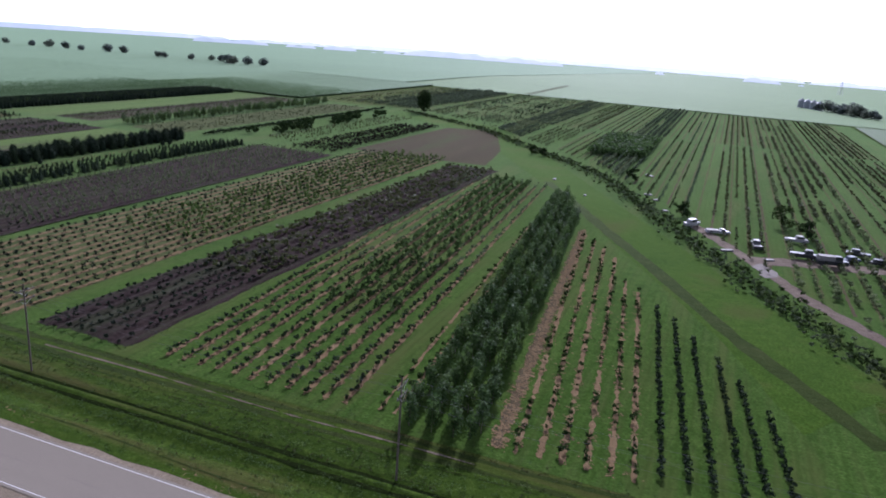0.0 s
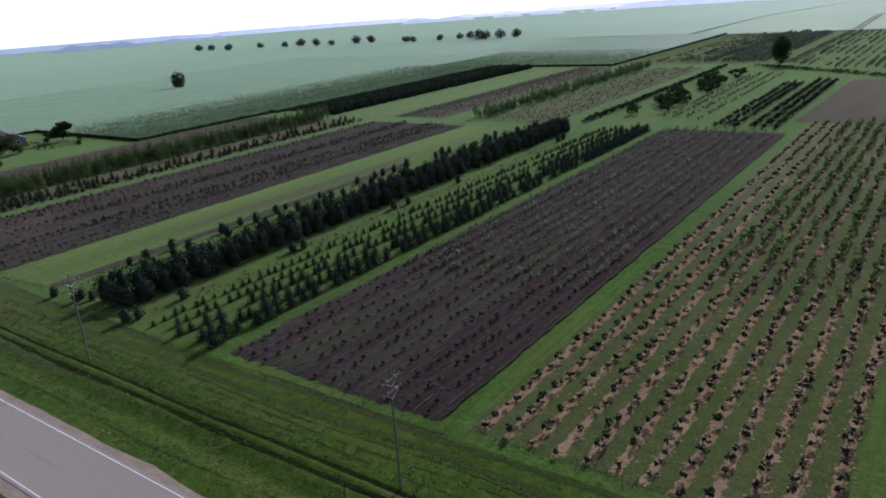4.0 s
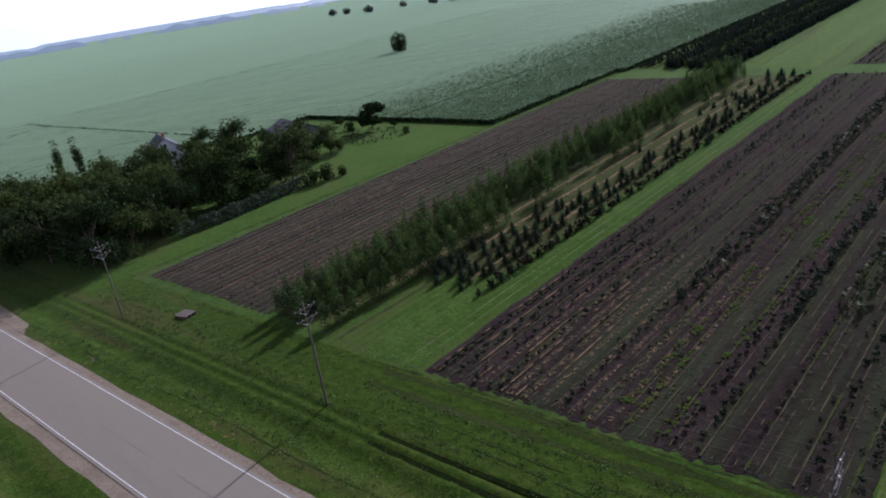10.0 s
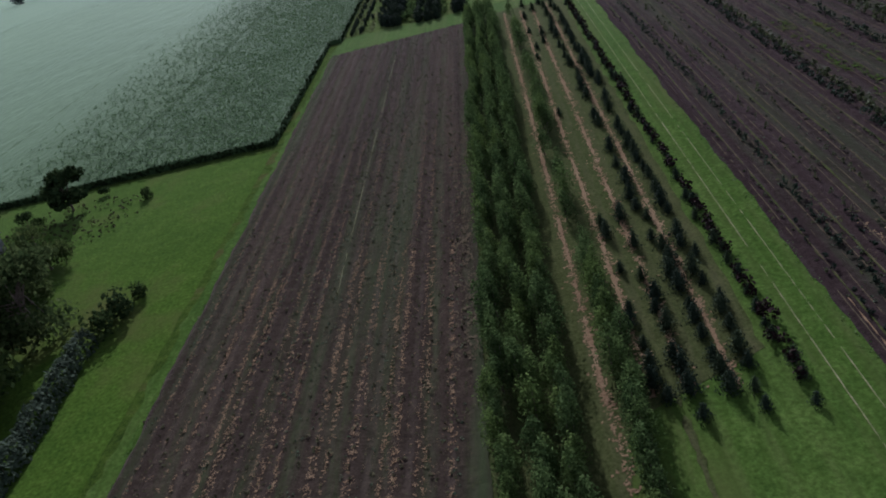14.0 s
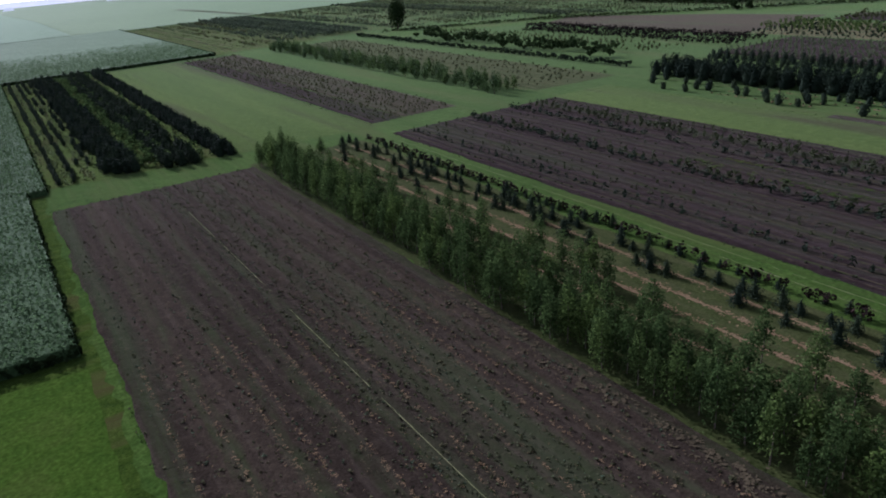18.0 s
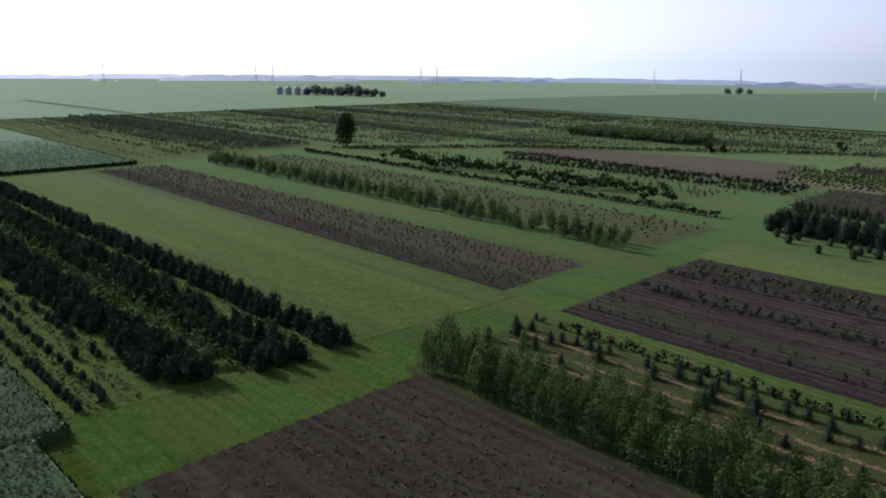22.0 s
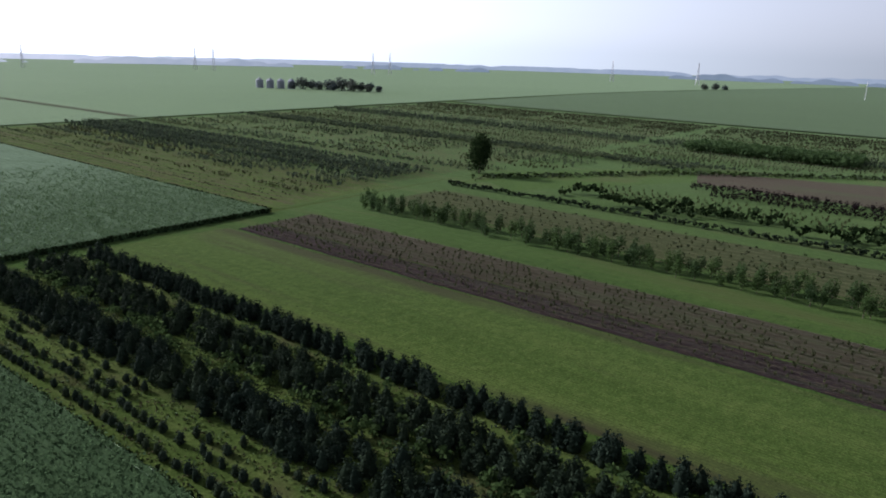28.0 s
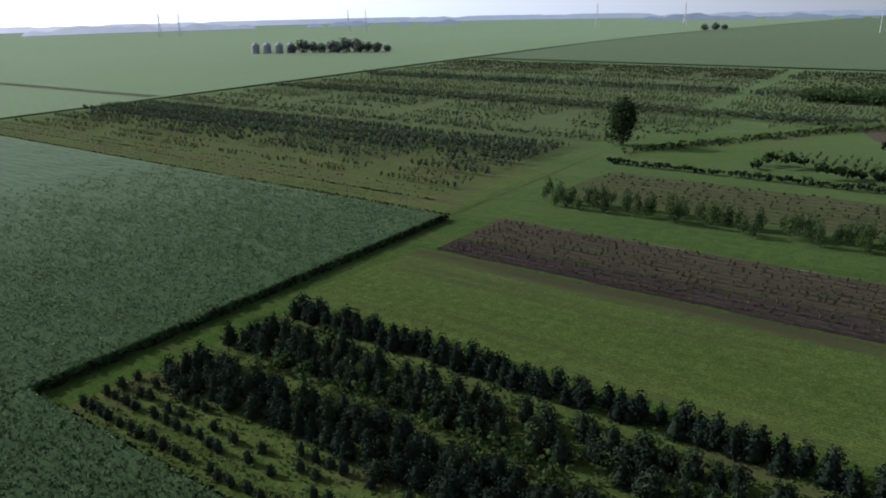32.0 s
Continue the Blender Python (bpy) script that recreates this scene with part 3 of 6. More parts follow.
patch_of("weedy_strip", [(-187.2, 184), (-158, 182), (-158, 343), (-187.2, 344)], WEEDGRASS, "yellowish weedy grass between shrub rows", z=0.03)
patch_of("pale_strip", [(-154.5, 181), (-127.5, 180), (-127.5, 343), (-153, 346)], PALE, "pale green cover crop strip", z=0.035)
patch_of("brown_strip", [(-85, 181), (-62, 180), (-60, 339), (-84, 341)], ROUGH, "rough olive-brown strip", z=0.035)
patch_of("red_plot", [(6, 198), (58, 200), (52, 238), (31, 300), (8, 292)], RED, "reddish bare soil plot", z=0.035)

# crops
sheet("light_field", np.linspace(-140, 4600, 120), np.linspace(562, 4600, 110), lambda x, y: 0.15 * np.sin(x * 0.01) * np.sin(y * 0.013), PALESOY, "light green crop field", z=0.5)
sheet("soy_field", np.linspace(221, 4600, 120), np.linspace(30, 553, 20), lambda x, y: 0.1 * np.sin(x * 0.012) * np.sin(y * 0.01), SOY, "dark green soybean field", z=0.7)


def canopy(name, x0, x1, y0, y1, dx, dy, label, sides="nsew", top=1.75, rows=0.0):
    """Corn seen from above; it drops to the ground along the named sides."""
    xs, ys = list(np.linspace(x0, x1, int((x1 - x0) / dx) + 1)), list(np.linspace(y0, y1, int((y1 - y0) / dy) + 1))
    xs, ys = (np.array(sorted([*a, a[0] + 0.12, a[0] + 0.9, a[-1] - 0.9, a[-1] - 0.12])) for a in (xs, ys))
    rough = 0.05 if dx < 0.8 else 0.1 if dx < 2 else 0.02

    def zf(gx, gy):
        down = np.zeros(gx.shape, bool)
        for side, off in (("w", gx - xs[0]), ("e", xs[-1] - gx), ("s", gy - ys[0]), ("n", ys[-1] - gy)):
            if side in sides:
                down |= off < 0.01
        near = np.clip((gx + 262) / 60, 0.0, 1.0) if rows else 1.0  # rows close up towards the west
        r = rng.normal(0, rough, gx.shape) * (0.45 + 0.55 * near) + 0.05 * np.sin(gx * 0.21 + np.sin(gy * 0.07) * 2) * np.sin(gy * 0.17)
        r += rows * near * np.cos(2 * math.pi * gx / 0.76)
        rim = np.zeros(gx.shape, bool)
        for side, off in (("w", gx - xs[0]), ("e", xs[-1] - gx), ("s", gy - ys[0]), ("n", ys[-1] - gy)):
            if side in sides:
                rim |= off < 0.2
        return np.where(down, 0.0, np.where(rim, min(1.62, top - 0.1), top + r))

    return sheet(name, xs, ys, zf, CROP, label)


canopy("corn_field", -224.2, -190.2, 118, 181, 0.38, 1.2, "tall green corn in close rows", "se", 1.0, 0.2)
canopy("corn_field", -224.2, -187.34, 181, 349, 0.38, 1.2, "tall green corn in close rows", "se", 1.0, 0.2)
canopy("corn_field", -262.2, -224.2, 118, 349, 0.38, 1.2, "tall green corn in close rows", "s", 1.0, 0.2)
canopy("corn_field", -262.2, -112, 349, 566, 0.38, 1.7, "tall green corn in close rows", "se", 1.0, 0.09)
canopy("corn_field", -420, -262.2, 92, 420, 0.76, 1.8, "tall green corn behind the farmstead", "", 1.0)
canopy("corn_field", -395, -268, 21, 92, 0.76, 1.8, "tall green corn behind the farm grove", "sew", 1.0)
canopy("corn_field", -420, -395, 56, 92, 1.5, 2.0, "tall green corn behind the long shed", "s", 1.0)
canopy("corn_field", -4600, -420, 41, 4000, 24, 26, "wide tall corn field", "s", 1.02)
canopy("corn_field", -420, -262.2, 420, 4000, 10, 20, "wide tall corn field", "", 1.02)
canopy("corn_field", -4600, -300, -900, -40, 50, 40, "wide corn field south of the road")
canopy("corn_field", -300, -143, -120, -13.5, 0.8, 1.2, "corn beside the garden")
canopy("corn_field", -72, -40, -60, -12.5, 0.5, 0.7, "patch of corn by the roadside lawn", "nsew", 1.2)
canopy("corn_field", -262, -140, 566, 4000, 8, 12, "wide tall corn field", "e", 1.2)

# ---- road ----
def ribbon(name, y0, y1, x0, x1, z, material, label, wob=0.0, step=4.0, kind="structure"):
    xs = np.arange(x0, x1 + 0.01, step)
    a = np.stack([xs, y0 + wob * rng.normal(0, 1, len(xs)), np.full(len(xs), z)], 1)
    b = np.stack([xs, y1 + wob * rng.normal(0, 1, len(xs)), np.full(len(xs), z)], 1)
    n = len(xs)
    i = np.arange(n - 1)
    ob = new(name, mesh_np(name, np.concatenate([a, b]), np.stack([i, i + 1, i + n + 1, i + n], 1), material))
    return tagged(ob, label, kind=kind)


ribbon("gravel_shoulder", -5.1, 4.6, -2600, 2600, 0.02, GRAVEL, "pale gravel shoulders of the road", 0.12)
ribbon("road", -3.75, 3.75, -2600, 2600, 0.06, ASPHALT, "worn grey asphalt country road", 0.01)
ribbon("edge_line", 3.32, 3.41, -1200, 1200, 0.066, LINE, "white painted road edge line")
ribbon("edge_line", -3.41, -3.32, -1200, 1200, 0.066, LINE, "white painted road edge line")
patch_of("side_drive", [(-186, 4.6), (-190, 7.2), (-224.5, 7.0), (-226.6, 17), (-229.6, 17), (-230, 4.6)], GRAVEL, "gravel farm drive joining the road", z=0.035, wob=0.15)
patch_of("garden_lawn", [(-142, -6.5), (-40, -6.5), (-40, -12), (-73, -12), (-73, -60), (-142, -60)], LAWN, "mown lawn of a roadside garden", z=0.02, wob=0.2)
patch_of("garden_path", [(-95.2, -11.4), (-93.2, -11.2), (-91.5, -18), (-89.8, -34), (-91.8, -34), (-93.4, -18)], GRAVEL, "pale gravel drive in the garden", z=0.035, wob=0.1)

# ---- poles and wires ----
pole = tagged(new("utility_pole"), "weathered wooden utility pole with crossarms and insulators", "utility pole", "poles along the road")
part("post", mesh_np("post", *tube([(0, 0, -0.1), (0, 0, 5), (0, 0, 11.4)], [0.12, 0.105, 0.085], 10), POLEWOOD), pole)
for zc in (10.6, 9.5):
    part("crossarm", bm_mesh("crossarm", box_bm(0.11, 2.5, 0.13, (0.13, 0, zc), 0.015), POLEWOOD), pole)
    for yy in (-1.15, -0.5, 0.5, 1.15):
        bm = bmesh.new()
        bmesh.ops.create_cone(bm, segments=8, radius1=0.05, radius2=0.035, depth=0.15, cap_ends=True, matrix=Matrix.Translation((0.13, yy, zc + 0.15)))
        part("insulator", bm_mesh("insulator", bm, PORCELAIN), pole)
    for s in (-1, 1):
        part("brace", mesh_np("brace", *tube([(0.2, s * 0.75, zc - 0.05), (0.15, 0.02 * s, zc - 0.65)], [0.02, 0.02], 4), METAL), pole)
POLE_X = [159, 110, 60, 10.5, -39.6, -88, -133, -176, -222, -268]
for px in POLE_X:
    place(pole, px, 14.2, yaw=rng.uniform(-3, 3))
drop_models(pole)
for zc, yy in ((10.83, -1.15), (10.83, 1.15), (9.73, -1.15), (9.73, 1.15)):
    for xa, xb in zip(POLE_X, POLE_X[1:]):
        k = np.linspace(0, 1, 9)
        pts = np.stack([xa + (xb - xa) * k + 0.13, np.full(9, 14.2 + yy), zc - 1.6 * k * (1 - k) * 2], 1)
        tagged(new("power_line", mesh_np("power_line", *tube(pts, [0.009] * 9, 4), WIRE)), "thin sagging electric wire between poles", "wire", "wires along the road")

# ---- trees: models ----
spruces = [tree_of("pine_tree", join([cone_core(3.7, 1.35, 0.03, 0.45), egg_crown(4.6, 2.0, 660, 0.02, 0.175, 11, 0.5, 0.6)]), SPRUCE, 4.8, 0.12, "dark dense bushy pine in a hedge row", "tree", "pine hedge row") for _ in range(4)]
thicket = [tree_of("spruce_tree", join([cone_core(2.4, 0.95, 0.02, 0.55), cone_crown(3.1, 1.4, 420, 0.02, 0.14, 0.62, 0.6) if i % 2 else egg_crown(2.9, 1.4, 420, 0.02, 0.14, 9, 0.55, 0.6)]), SPRUCE, 3.0, 0.09, "dark dense spruce in a thick planted block", "tree", "dense spruce block") for i in range(4)]
junipers = [tree_of("juniper_shrub", join([cone_core(1.6, 0.58, 0.03, 0.35), egg_crown(1.95, 0.85, 150, 0.03, 0.14, 6, 0.35, 0.6)]), BLUE, 2.0, 0.06, "round blue-green juniper shrub on grass", "shrub", "juniper rows") for _ in range(3)]
firs = [tree_of("young_fir", join([cone_core(2.0, 0.5), cone_crown(2.5, 1.2, 420, 0.02, 0.115, 0.66, 0.6)]), BLUE, 2.4, 0.06, "young dark fir tree in a nursery row", "tree", "young fir rows") for _ in range(3)]
mixed = [tree_of("young_spruce", join([cone_core(2.3, 0.5), cone_crown(2.8, 1.2, 460, 0.02, 0.115, 0.66, 0.6)]), BLUE, 2.7, 0.06, "young dark spruce between straw strips", "tree", "mixed conifer rows") for _ in range(3)]
groves = [tree_of("grove_sapling", egg_crown(4.4, 1.15, 320, 0.06, 0.2, 8, 0.3, 0.55), SHADE, 4.4, 0.06, "bushy green sapling in a grove strip", "tree", "grove strip") for _ in range(3)]
poplars = [tree_of("poplar_sapling", egg_crown(5.0, 1.1, 760, 0.02, 0.125, 14, 0.8, 0.5), POPLAR, 4.8, 0.06, "tall light green leafy sapling in a row", "tree", "tall sapling rows") for _ in range(4)]
shades = [tree_of("shade_sapling", egg_crown(4.4, 1.05, 270, 0.08, 0.2, 9, 0.3, 0.55), SHADE, 4.4, 0.06, "dark green broadleaf sapling in a row", "tree", "broadleaf sapling rows") for _ in range(4)]

# pine hedge
for x in (-56.3, -53.6, -51.0):
    for y in np.arange(26.5, 173, 3.3):
        place(spruces[rng.integers(4)], x + rng.normal(0, 0.4), y + rng.normal(0, 0.5), rng.uniform(0.78, 1.1), rng.uniform(0.75, 1.12))
# juniper rows on grass
for x, gap, a, b in ((-68.5, 0.55, 26, 168), (-65, 0.5, 26, 166), (-61.0, 0.3, 26, 170), (-46.3, 0.85, 26, 176)):
    for y in np.arange(a, b, 3.1):
        if rng.uniform() > gap:
            place(junipers[rng.integers(3)], x + rng.normal(0, 0.3), y + rng.normal(0, 0.4), rng.uniform(0.8, 1.35))
# young firs
for x, s, gap, step in ((-41.5, 0.42, 0.04, 1.75), (-38.3, 0.46, 0.08, 1.75), (-35.0, 0.62, 0.1, 2.0), (-31.1, 0.86, 0.06, 2.2), (-28.4, 0.95, 0.1, 2.3)):
    for y in np.arange(24.5, 178, step):
        if rng.uniform() > gap:
            k = s * rng.uniform(0.85, 1.3)
            place(firs[rng.integers(3)], x + rng.normal(0, 0.15), y + rng.normal(0, 0.25), k, k * rng.uniform(0.9, 1.15))
for x, y, s in ((-46.2, 23.4, 1.25), (-45.6, 25.0, 1.1), (-46.4, 55.4, 1.2), (-46.8, 84, 1.2), (-46.2, 88, 1.0), (-66.3, 23.6, 1.0), (-60.9, 24.2, 0.95), (-59.3, 25.9, 0.9), (-61.9, 29.6, 0.9)):
    place(junipers[rng.integers(3)], x, y, s)
# tall saplings by the weedy plot
for x, y1 in ((-155.2, 171), (-152.8, 172), (-150.5, 172), (-145.9, 165)):
    for y in np.arange(25.0, y1, 1.65):
        if x == -145.9 and y > 58 and rng.uniform() < 0.6:
            continue
        place(poplars[rng.integers(4)], x + rng.normal(0, 0.35), y + rng.normal(0, 0.3), rng.uniform(0.8, 1.2), rng.uniform(0.72, 1.15))
# mixed conifers between straw rows
for x, gap, s in ((-143.4, 0.5, 0.7), (-141.3, 0.55, 0.75), (-139.0, 0.3, 0.75), (-136.7, 0.16, 0.72), (-133.9, 0.2, 0.52)):
    for y in np.arange(40, 174, 2.2):
        if rng.uniform() > gap * (0.5 + 1.2 * (y > 72)):
            place(mixed[rng.integers(3)], x + rng.normal(0, 0.25), y + rng.normal(0, 0.3), s * rng.uniform(0.7, 1.2))
# tall rows at the east end
for x, y1 in ((106.8, 160), (109.4, 164), (112.0, 150), (114.6, 142)):
    for y in np.arange(24.5, y1, 1.9):
        place(shades[rng.integers(4)], x - 0.1 * (y - 24) + rng.normal(0, 0.25), y + rng.normal(0, 0.3), rng.uniform(0.75, 1.1), rng.uniform(0.7, 1.05))
# dense spruces of the second block
for x in (-176.8, -174.8, -172.8):
    for y in np.arange(184.5, 342, 1.75):
        if rng.uniform() > (0.3 if x < -176 and y < 215 else 0.07):
            place(thicket[rng.integers(4)], x + rng.normal(0, 0.4), y + rng.normal(0, 0.4), rng.uniform(0.75, 1.15), rng.uniform(0.68, 1.08))
for x, gap in ((-185.2, 0.05), (-182.6, 0.1), (-180.9, 0.5), (-179.0, 0.45)):
    for y in np.arange(186 if x < -182 else 196, 343, 1.65):
        if rng.uniform() > gap + 0.15 * (y < 230) and math.sin(y * 0.13 + x * 2.0) > -1.6 + 2 * gap:
            place(junipers[rng.integers(3)], x + rng.normal(0, 0.12), y + rng.normal(0, 0.15), rng.uniform(0.62, 0.86), rng.uniform(0.6, 0.85))
# grove strip
for x in (-93.0, -90.6, -88.4):
    for y in np.arange(186, 341, 2.7):
        if rng.uniform() > 0.12:
            place(groves[rng.integers(3)], x + rng.normal(0, 0.5), y + rng.normal(0, 0.6), rng.uniform(0.7, 1.1))

# ---- small plants in rows ----
def small(h, r, n, size, cone=False):
    return cone_crown(h, r, n, 0.04, size) if cone else egg_crown(h, r, n, 0.06, size, 3)


bush_t = [small(1, 0.42, 18, 0.18) for _ in range(4)]
cone_t = [small(1, 0.36, 16, 0.19, True) for _ in range(4)]
slim_t = [small(1, 0.25, 17, 0.135) for _ in range(4)]
weed_t = [egg_crown(1, 0.5, 6, 0.05, 0.3, 2) for _ in range(4)]
fine_cone_t = [cone_crown(1, 0.34, 26, 0.02, 0.095) for _ in range(4)]
fine_bush_t = [egg_crown(1, 0.44, 34, 0.03, 0.13, 4) for _ in range(4)]


def sown(name, templates, pts, lo, hi, mat, label, category="saplings"):
    return scatter(name, templates, pts, rng.uniform(lo, hi, len(pts)), mat, label, category)


def flat_t(n, spread, size):
    c = np.stack([rng.normal(0, spread, n), rng.normal(0, spread * 1.6, n), rng.uniform(0.01, 0.05, n)], 1)
    q, f = tufts(c, np.tile([0.0, 0.0, 4.0], (n, 1)), size, 0.7)
    q[:, 2] = np.clip(q[:, 2] * 0.5, 0.0, 0.09)
    return q, f


straw_t = [flat_t(5, 0.24, 0.2) for _ in range(5)]


def strips(name, xs, y0, y1, w, mat, label, ends=None, z=0.04, x_slant=0.0, fade=0.0, step=0.42):
    """Ragged straw or weeds strewn along the rows, as one ground cover."""
    p = []
    for k, x in enumerate(xs):
        ys = np.arange(y0, (ends[k] if ends is not None else y1), step)
        thin = 0.5 + 0.5 * np.sin(ys * 0.37 + 2.1 * k) * np.sin(ys * 0.083 + k)
        ys = ys[rng.uniform(0, 1, len(ys)) > fade * (0.4 + 1.1 * thin)] + 0.0
        p.append(np.stack([x + x_slant * (ys - y0) + rng.normal(0, 0.42 * w, len(ys)), ys + rng.normal(0, 0.2, len(ys))], 1))
    p = np.concatenate(p)
    return scatter(name, straw_t, p, w * rng.uniform(1.0, 2.2, len(p)), mat, label, "mulch", z)


def row_ribbons(name, xs, y0, y1, w, mat, label, slant=0.0, ends=None, gap=0.15, z=0.05):
    """Broken, ragged strips of mulch along the rows."""
    v, f = [], []
    for k, x in enumerate(xs):
        ys = np.arange(y0, y1 if ends is None else ends[k], 0.7)
        wide = w * rng.uniform(0.35, 1.15, len(ys)) * (np.sin(ys * 0.31 + k * 2.3) + rng.uniform(-1, 1, len(ys)) > -2 + 2.6 * gap)
        mid = x + slant * (ys - y0) + rng.normal(0, 0.12 * w, len(ys))
        for i in range(len(ys)):
            v += [(mid[i] - wide[i], ys[i], z), (mid[i] + wide[i], ys[i], z)]
            if i and wide[i] + wide[i - 1] > 0:
                n = len(v)
                f.append((n - 4, n - 3, n - 1, n - 2))
    return tagged(new(name, mesh_np(name, v, f, mat)), label, "mulch", kind="stuff")


# dark plot with saplings
xs_b = np.arange(-23.4, 6.8, 2.6)
sown("plot_shrubs", bush_t, row_points(xs_b, 25, 70, 1.9, gaps=0.12), 0.6, 1.0, SPRUCE, "tiny dark shrubs in rows on soil")
sown("plot_saplings", slim_t, row_points(xs_b, 60, 181, 1.7, gaps=0.1), 1.0, 1.8, HAZE_PALE, "slim olive green saplings in rows on soil")
# straw mulched plot
xs_o = np.arange(12.0, 41.5, 2.68)
strips("straw_mulch", xs_o, 25, 90, 0.5, STRAW, "tan straw mulch strips under the rows")
strips("straw_mulch", xs_o, 90, 200, 0.5, STRAW, "tan straw mulch strips under the rows", fade=0.3)
sown("mulched_shrubs", bush_t, row_points(xs_o, 25.5, 200, 1.9, gaps=0.08), 0.8, 1.4, SPRUCE, "dark small shrubs in straw mulch rows")
sown("mulched_saplings", slim_t, row_points(xs_o[3:], 70, 204, 2.0, gaps=0.25), 1.5, 2.6, POPLAR, "light green saplings in mulched rows")
# dark plot A
xs_a = np.arange(48.6, 64.8, 2.35)
sown("plot_shrubs", bush_t, row_points(xs_a, 26, 70, 1.8, gaps=0.1), 0.8, 1.3, SPRUCE, "small dark shrubs in rows on soil")
sown("plot_saplings", bush_t, row_points(xs_a, 58, 193, 1.7, gaps=0.2), 1.2, 2.1, OLIVE, "leafy green saplings in rows on soil")
# rows D
xs_d = np.arange(70.9, 98.5, 2.68)
row_ribbons("straw_mulch", xs_d, 25.5, 176, 0.42, STRAW, "tan straw mulch strips under the rows", -0.08, gap=0.2)
row_ribbons("straw_mulch", xs_o, 25, 196, 0.55, STRAW, "tan straw mulch strips under the rows", gap=0.1)
strips("straw_mulch", xs_d, 25.5, 150, 0.45, STRAW, "reddish straw mulch strips under the rows", x_slant=-0.08, fade=0.25)
pts = row_points(xs_d, 26, 84, 1.5, gaps=0.05)
pts[:, 0] -= 0.08 * (pts[:, 1] - 25)
sown("row_shrubs", bush_t, pts, 0.9, 1.35, SPRUCE, "dark small shrubs in close straw rows")
pts = row_points(xs_d, 78, 182, 1.6, gaps=0.1)
pts[:, 0] -= 0.08 * (pts[:, 1] - 25)
sown("row_shrubs", bush_t, pts, 0.7, 1.35, HAZE_PALE, "green and dark shrubs in close rows")
row_ribbons("straw_mulch", [102.2, 104.2], 26, 128, 0.32, STRAW, "reddish straw lines beside the tall trees", -0.08, gap=0.3)
pts = row_points([102.2, 104.2], 27, 128, 2.0, gaps=0.25)
pts[:, 0] -= 0.08 * (pts[:, 1] - 26)
sown("row_shrubs", bush_t, pts, 0.7, 1.5, OAK, "sparse green shrubs beside the tall trees")
pts = row_points(xs_d[4:9], 55, 180, 2.1, gaps=0.2)
pts[:, 0] -= 0.08 * (pts[:, 1] - 25)
sown("row_saplings", slim_t, pts, 1.8, 3.0, POPLAR, "tall leafy saplings in rows")
# east end rows
row_ribbons("bare_strip", [117.2], 25, 130, 0.95, STALKS, "bare brownish strip beside the tall trees", -0.1, gap=0.0)
strips("bare_strip", [117.0, 117.6], 25, 130, 0.6, STRAW, "straw-covered strip beside the tall trees", x_slant=-0.1, step=0.3)
xs_e, end_e = np.array([119.5, 122.1, 124.6, 127.3, 129.9, 132.3]), [126, 122, 116, 110, 95, 89]
row_ribbons("straw_mulch", xs_e, 25, 0, 0.4, STRAW, "tan straw mulch under sparse rows", -0.115, end_e, gap=0.35)
strips("straw_mulch", xs_e, 25, 0, 0.5, STRAW, "patchy straw mulch under sparse rows", ends=end_e, x_slant=-0.115, fade=0.45)
pts = row_points(xs_e, 26, 0, 2.0, gaps=0.25, ends=end_e)
pts[:, 0] -= 0.115 * (pts[:, 1] - 25)
sown("row_shrubs", bush_t, pts, 0.7, 1.5, OAK, "sparse green shrubs in mulched rows")
xs_f, end_f = np.array([134.9, 137.6, 140.2, 143.3, 145.7, 148.3]), [82, 76, 70, 63, 56, 50]
pts = row_points(xs_f, 27, 0, 0.8, gaps=0.04, ends=end_f, jitter=0.15)
pts[:, 0] -= 0.106 * (pts[:, 1] - 27)
sown("dark_row_shrubs", bush_t, pts, 0.9, 1.3, SPRUCE, "dark dense shrub rows on grass")
# soil plot west
xs_c = np.arange(-127.2, -88.5, 1.7)
sown("plot_plants", bush_t, row_points(xs_c[::2], 25, 171, 1.8, gaps=0.35), 0.35, 0.7, OLIVE, "tiny plants in rows on dark soil")
sown("plot_plants", bush_t, row_points([-126.6, -124.7, -122.2, -119.6, -112.4, -101.9, -100.2, -92.0, -88.8], 25, 62, 1.6, gaps=0.12), 0.6, 0.95, SPRUCE, "small dark shrubs in rows on dark soil")
sown("plot_saplings", cone_t, row_points([-124.7], 50, 171, 1.9, gaps=0.15), 1.0, 1.6, BLUE, "small conifers in a row on dark soil")
sown("plot_saplings", fine_bush_t, row_points([-111.8, -100.5], 48, 171, 1.8, gaps=0.1), 1.1, 1.7, BLUE, "bushy dark conifers in rows on dark soil")
sown("plot_saplings", slim_t, row_points([-110.6, -96.6, -95.0], 52, 171, 1.7, gaps=0.12), 1.4, 2.3, OLIVE, "slim pale saplings in rows on dark soil")
sown("plot_saplings", cone_t, row_points([-121.6, -118.4, -93.2, -90.6], 58, 171, 1.9, gaps=0.3), 0.7, 1.2, OLIVE, "low olive saplings in rows on dark soil")
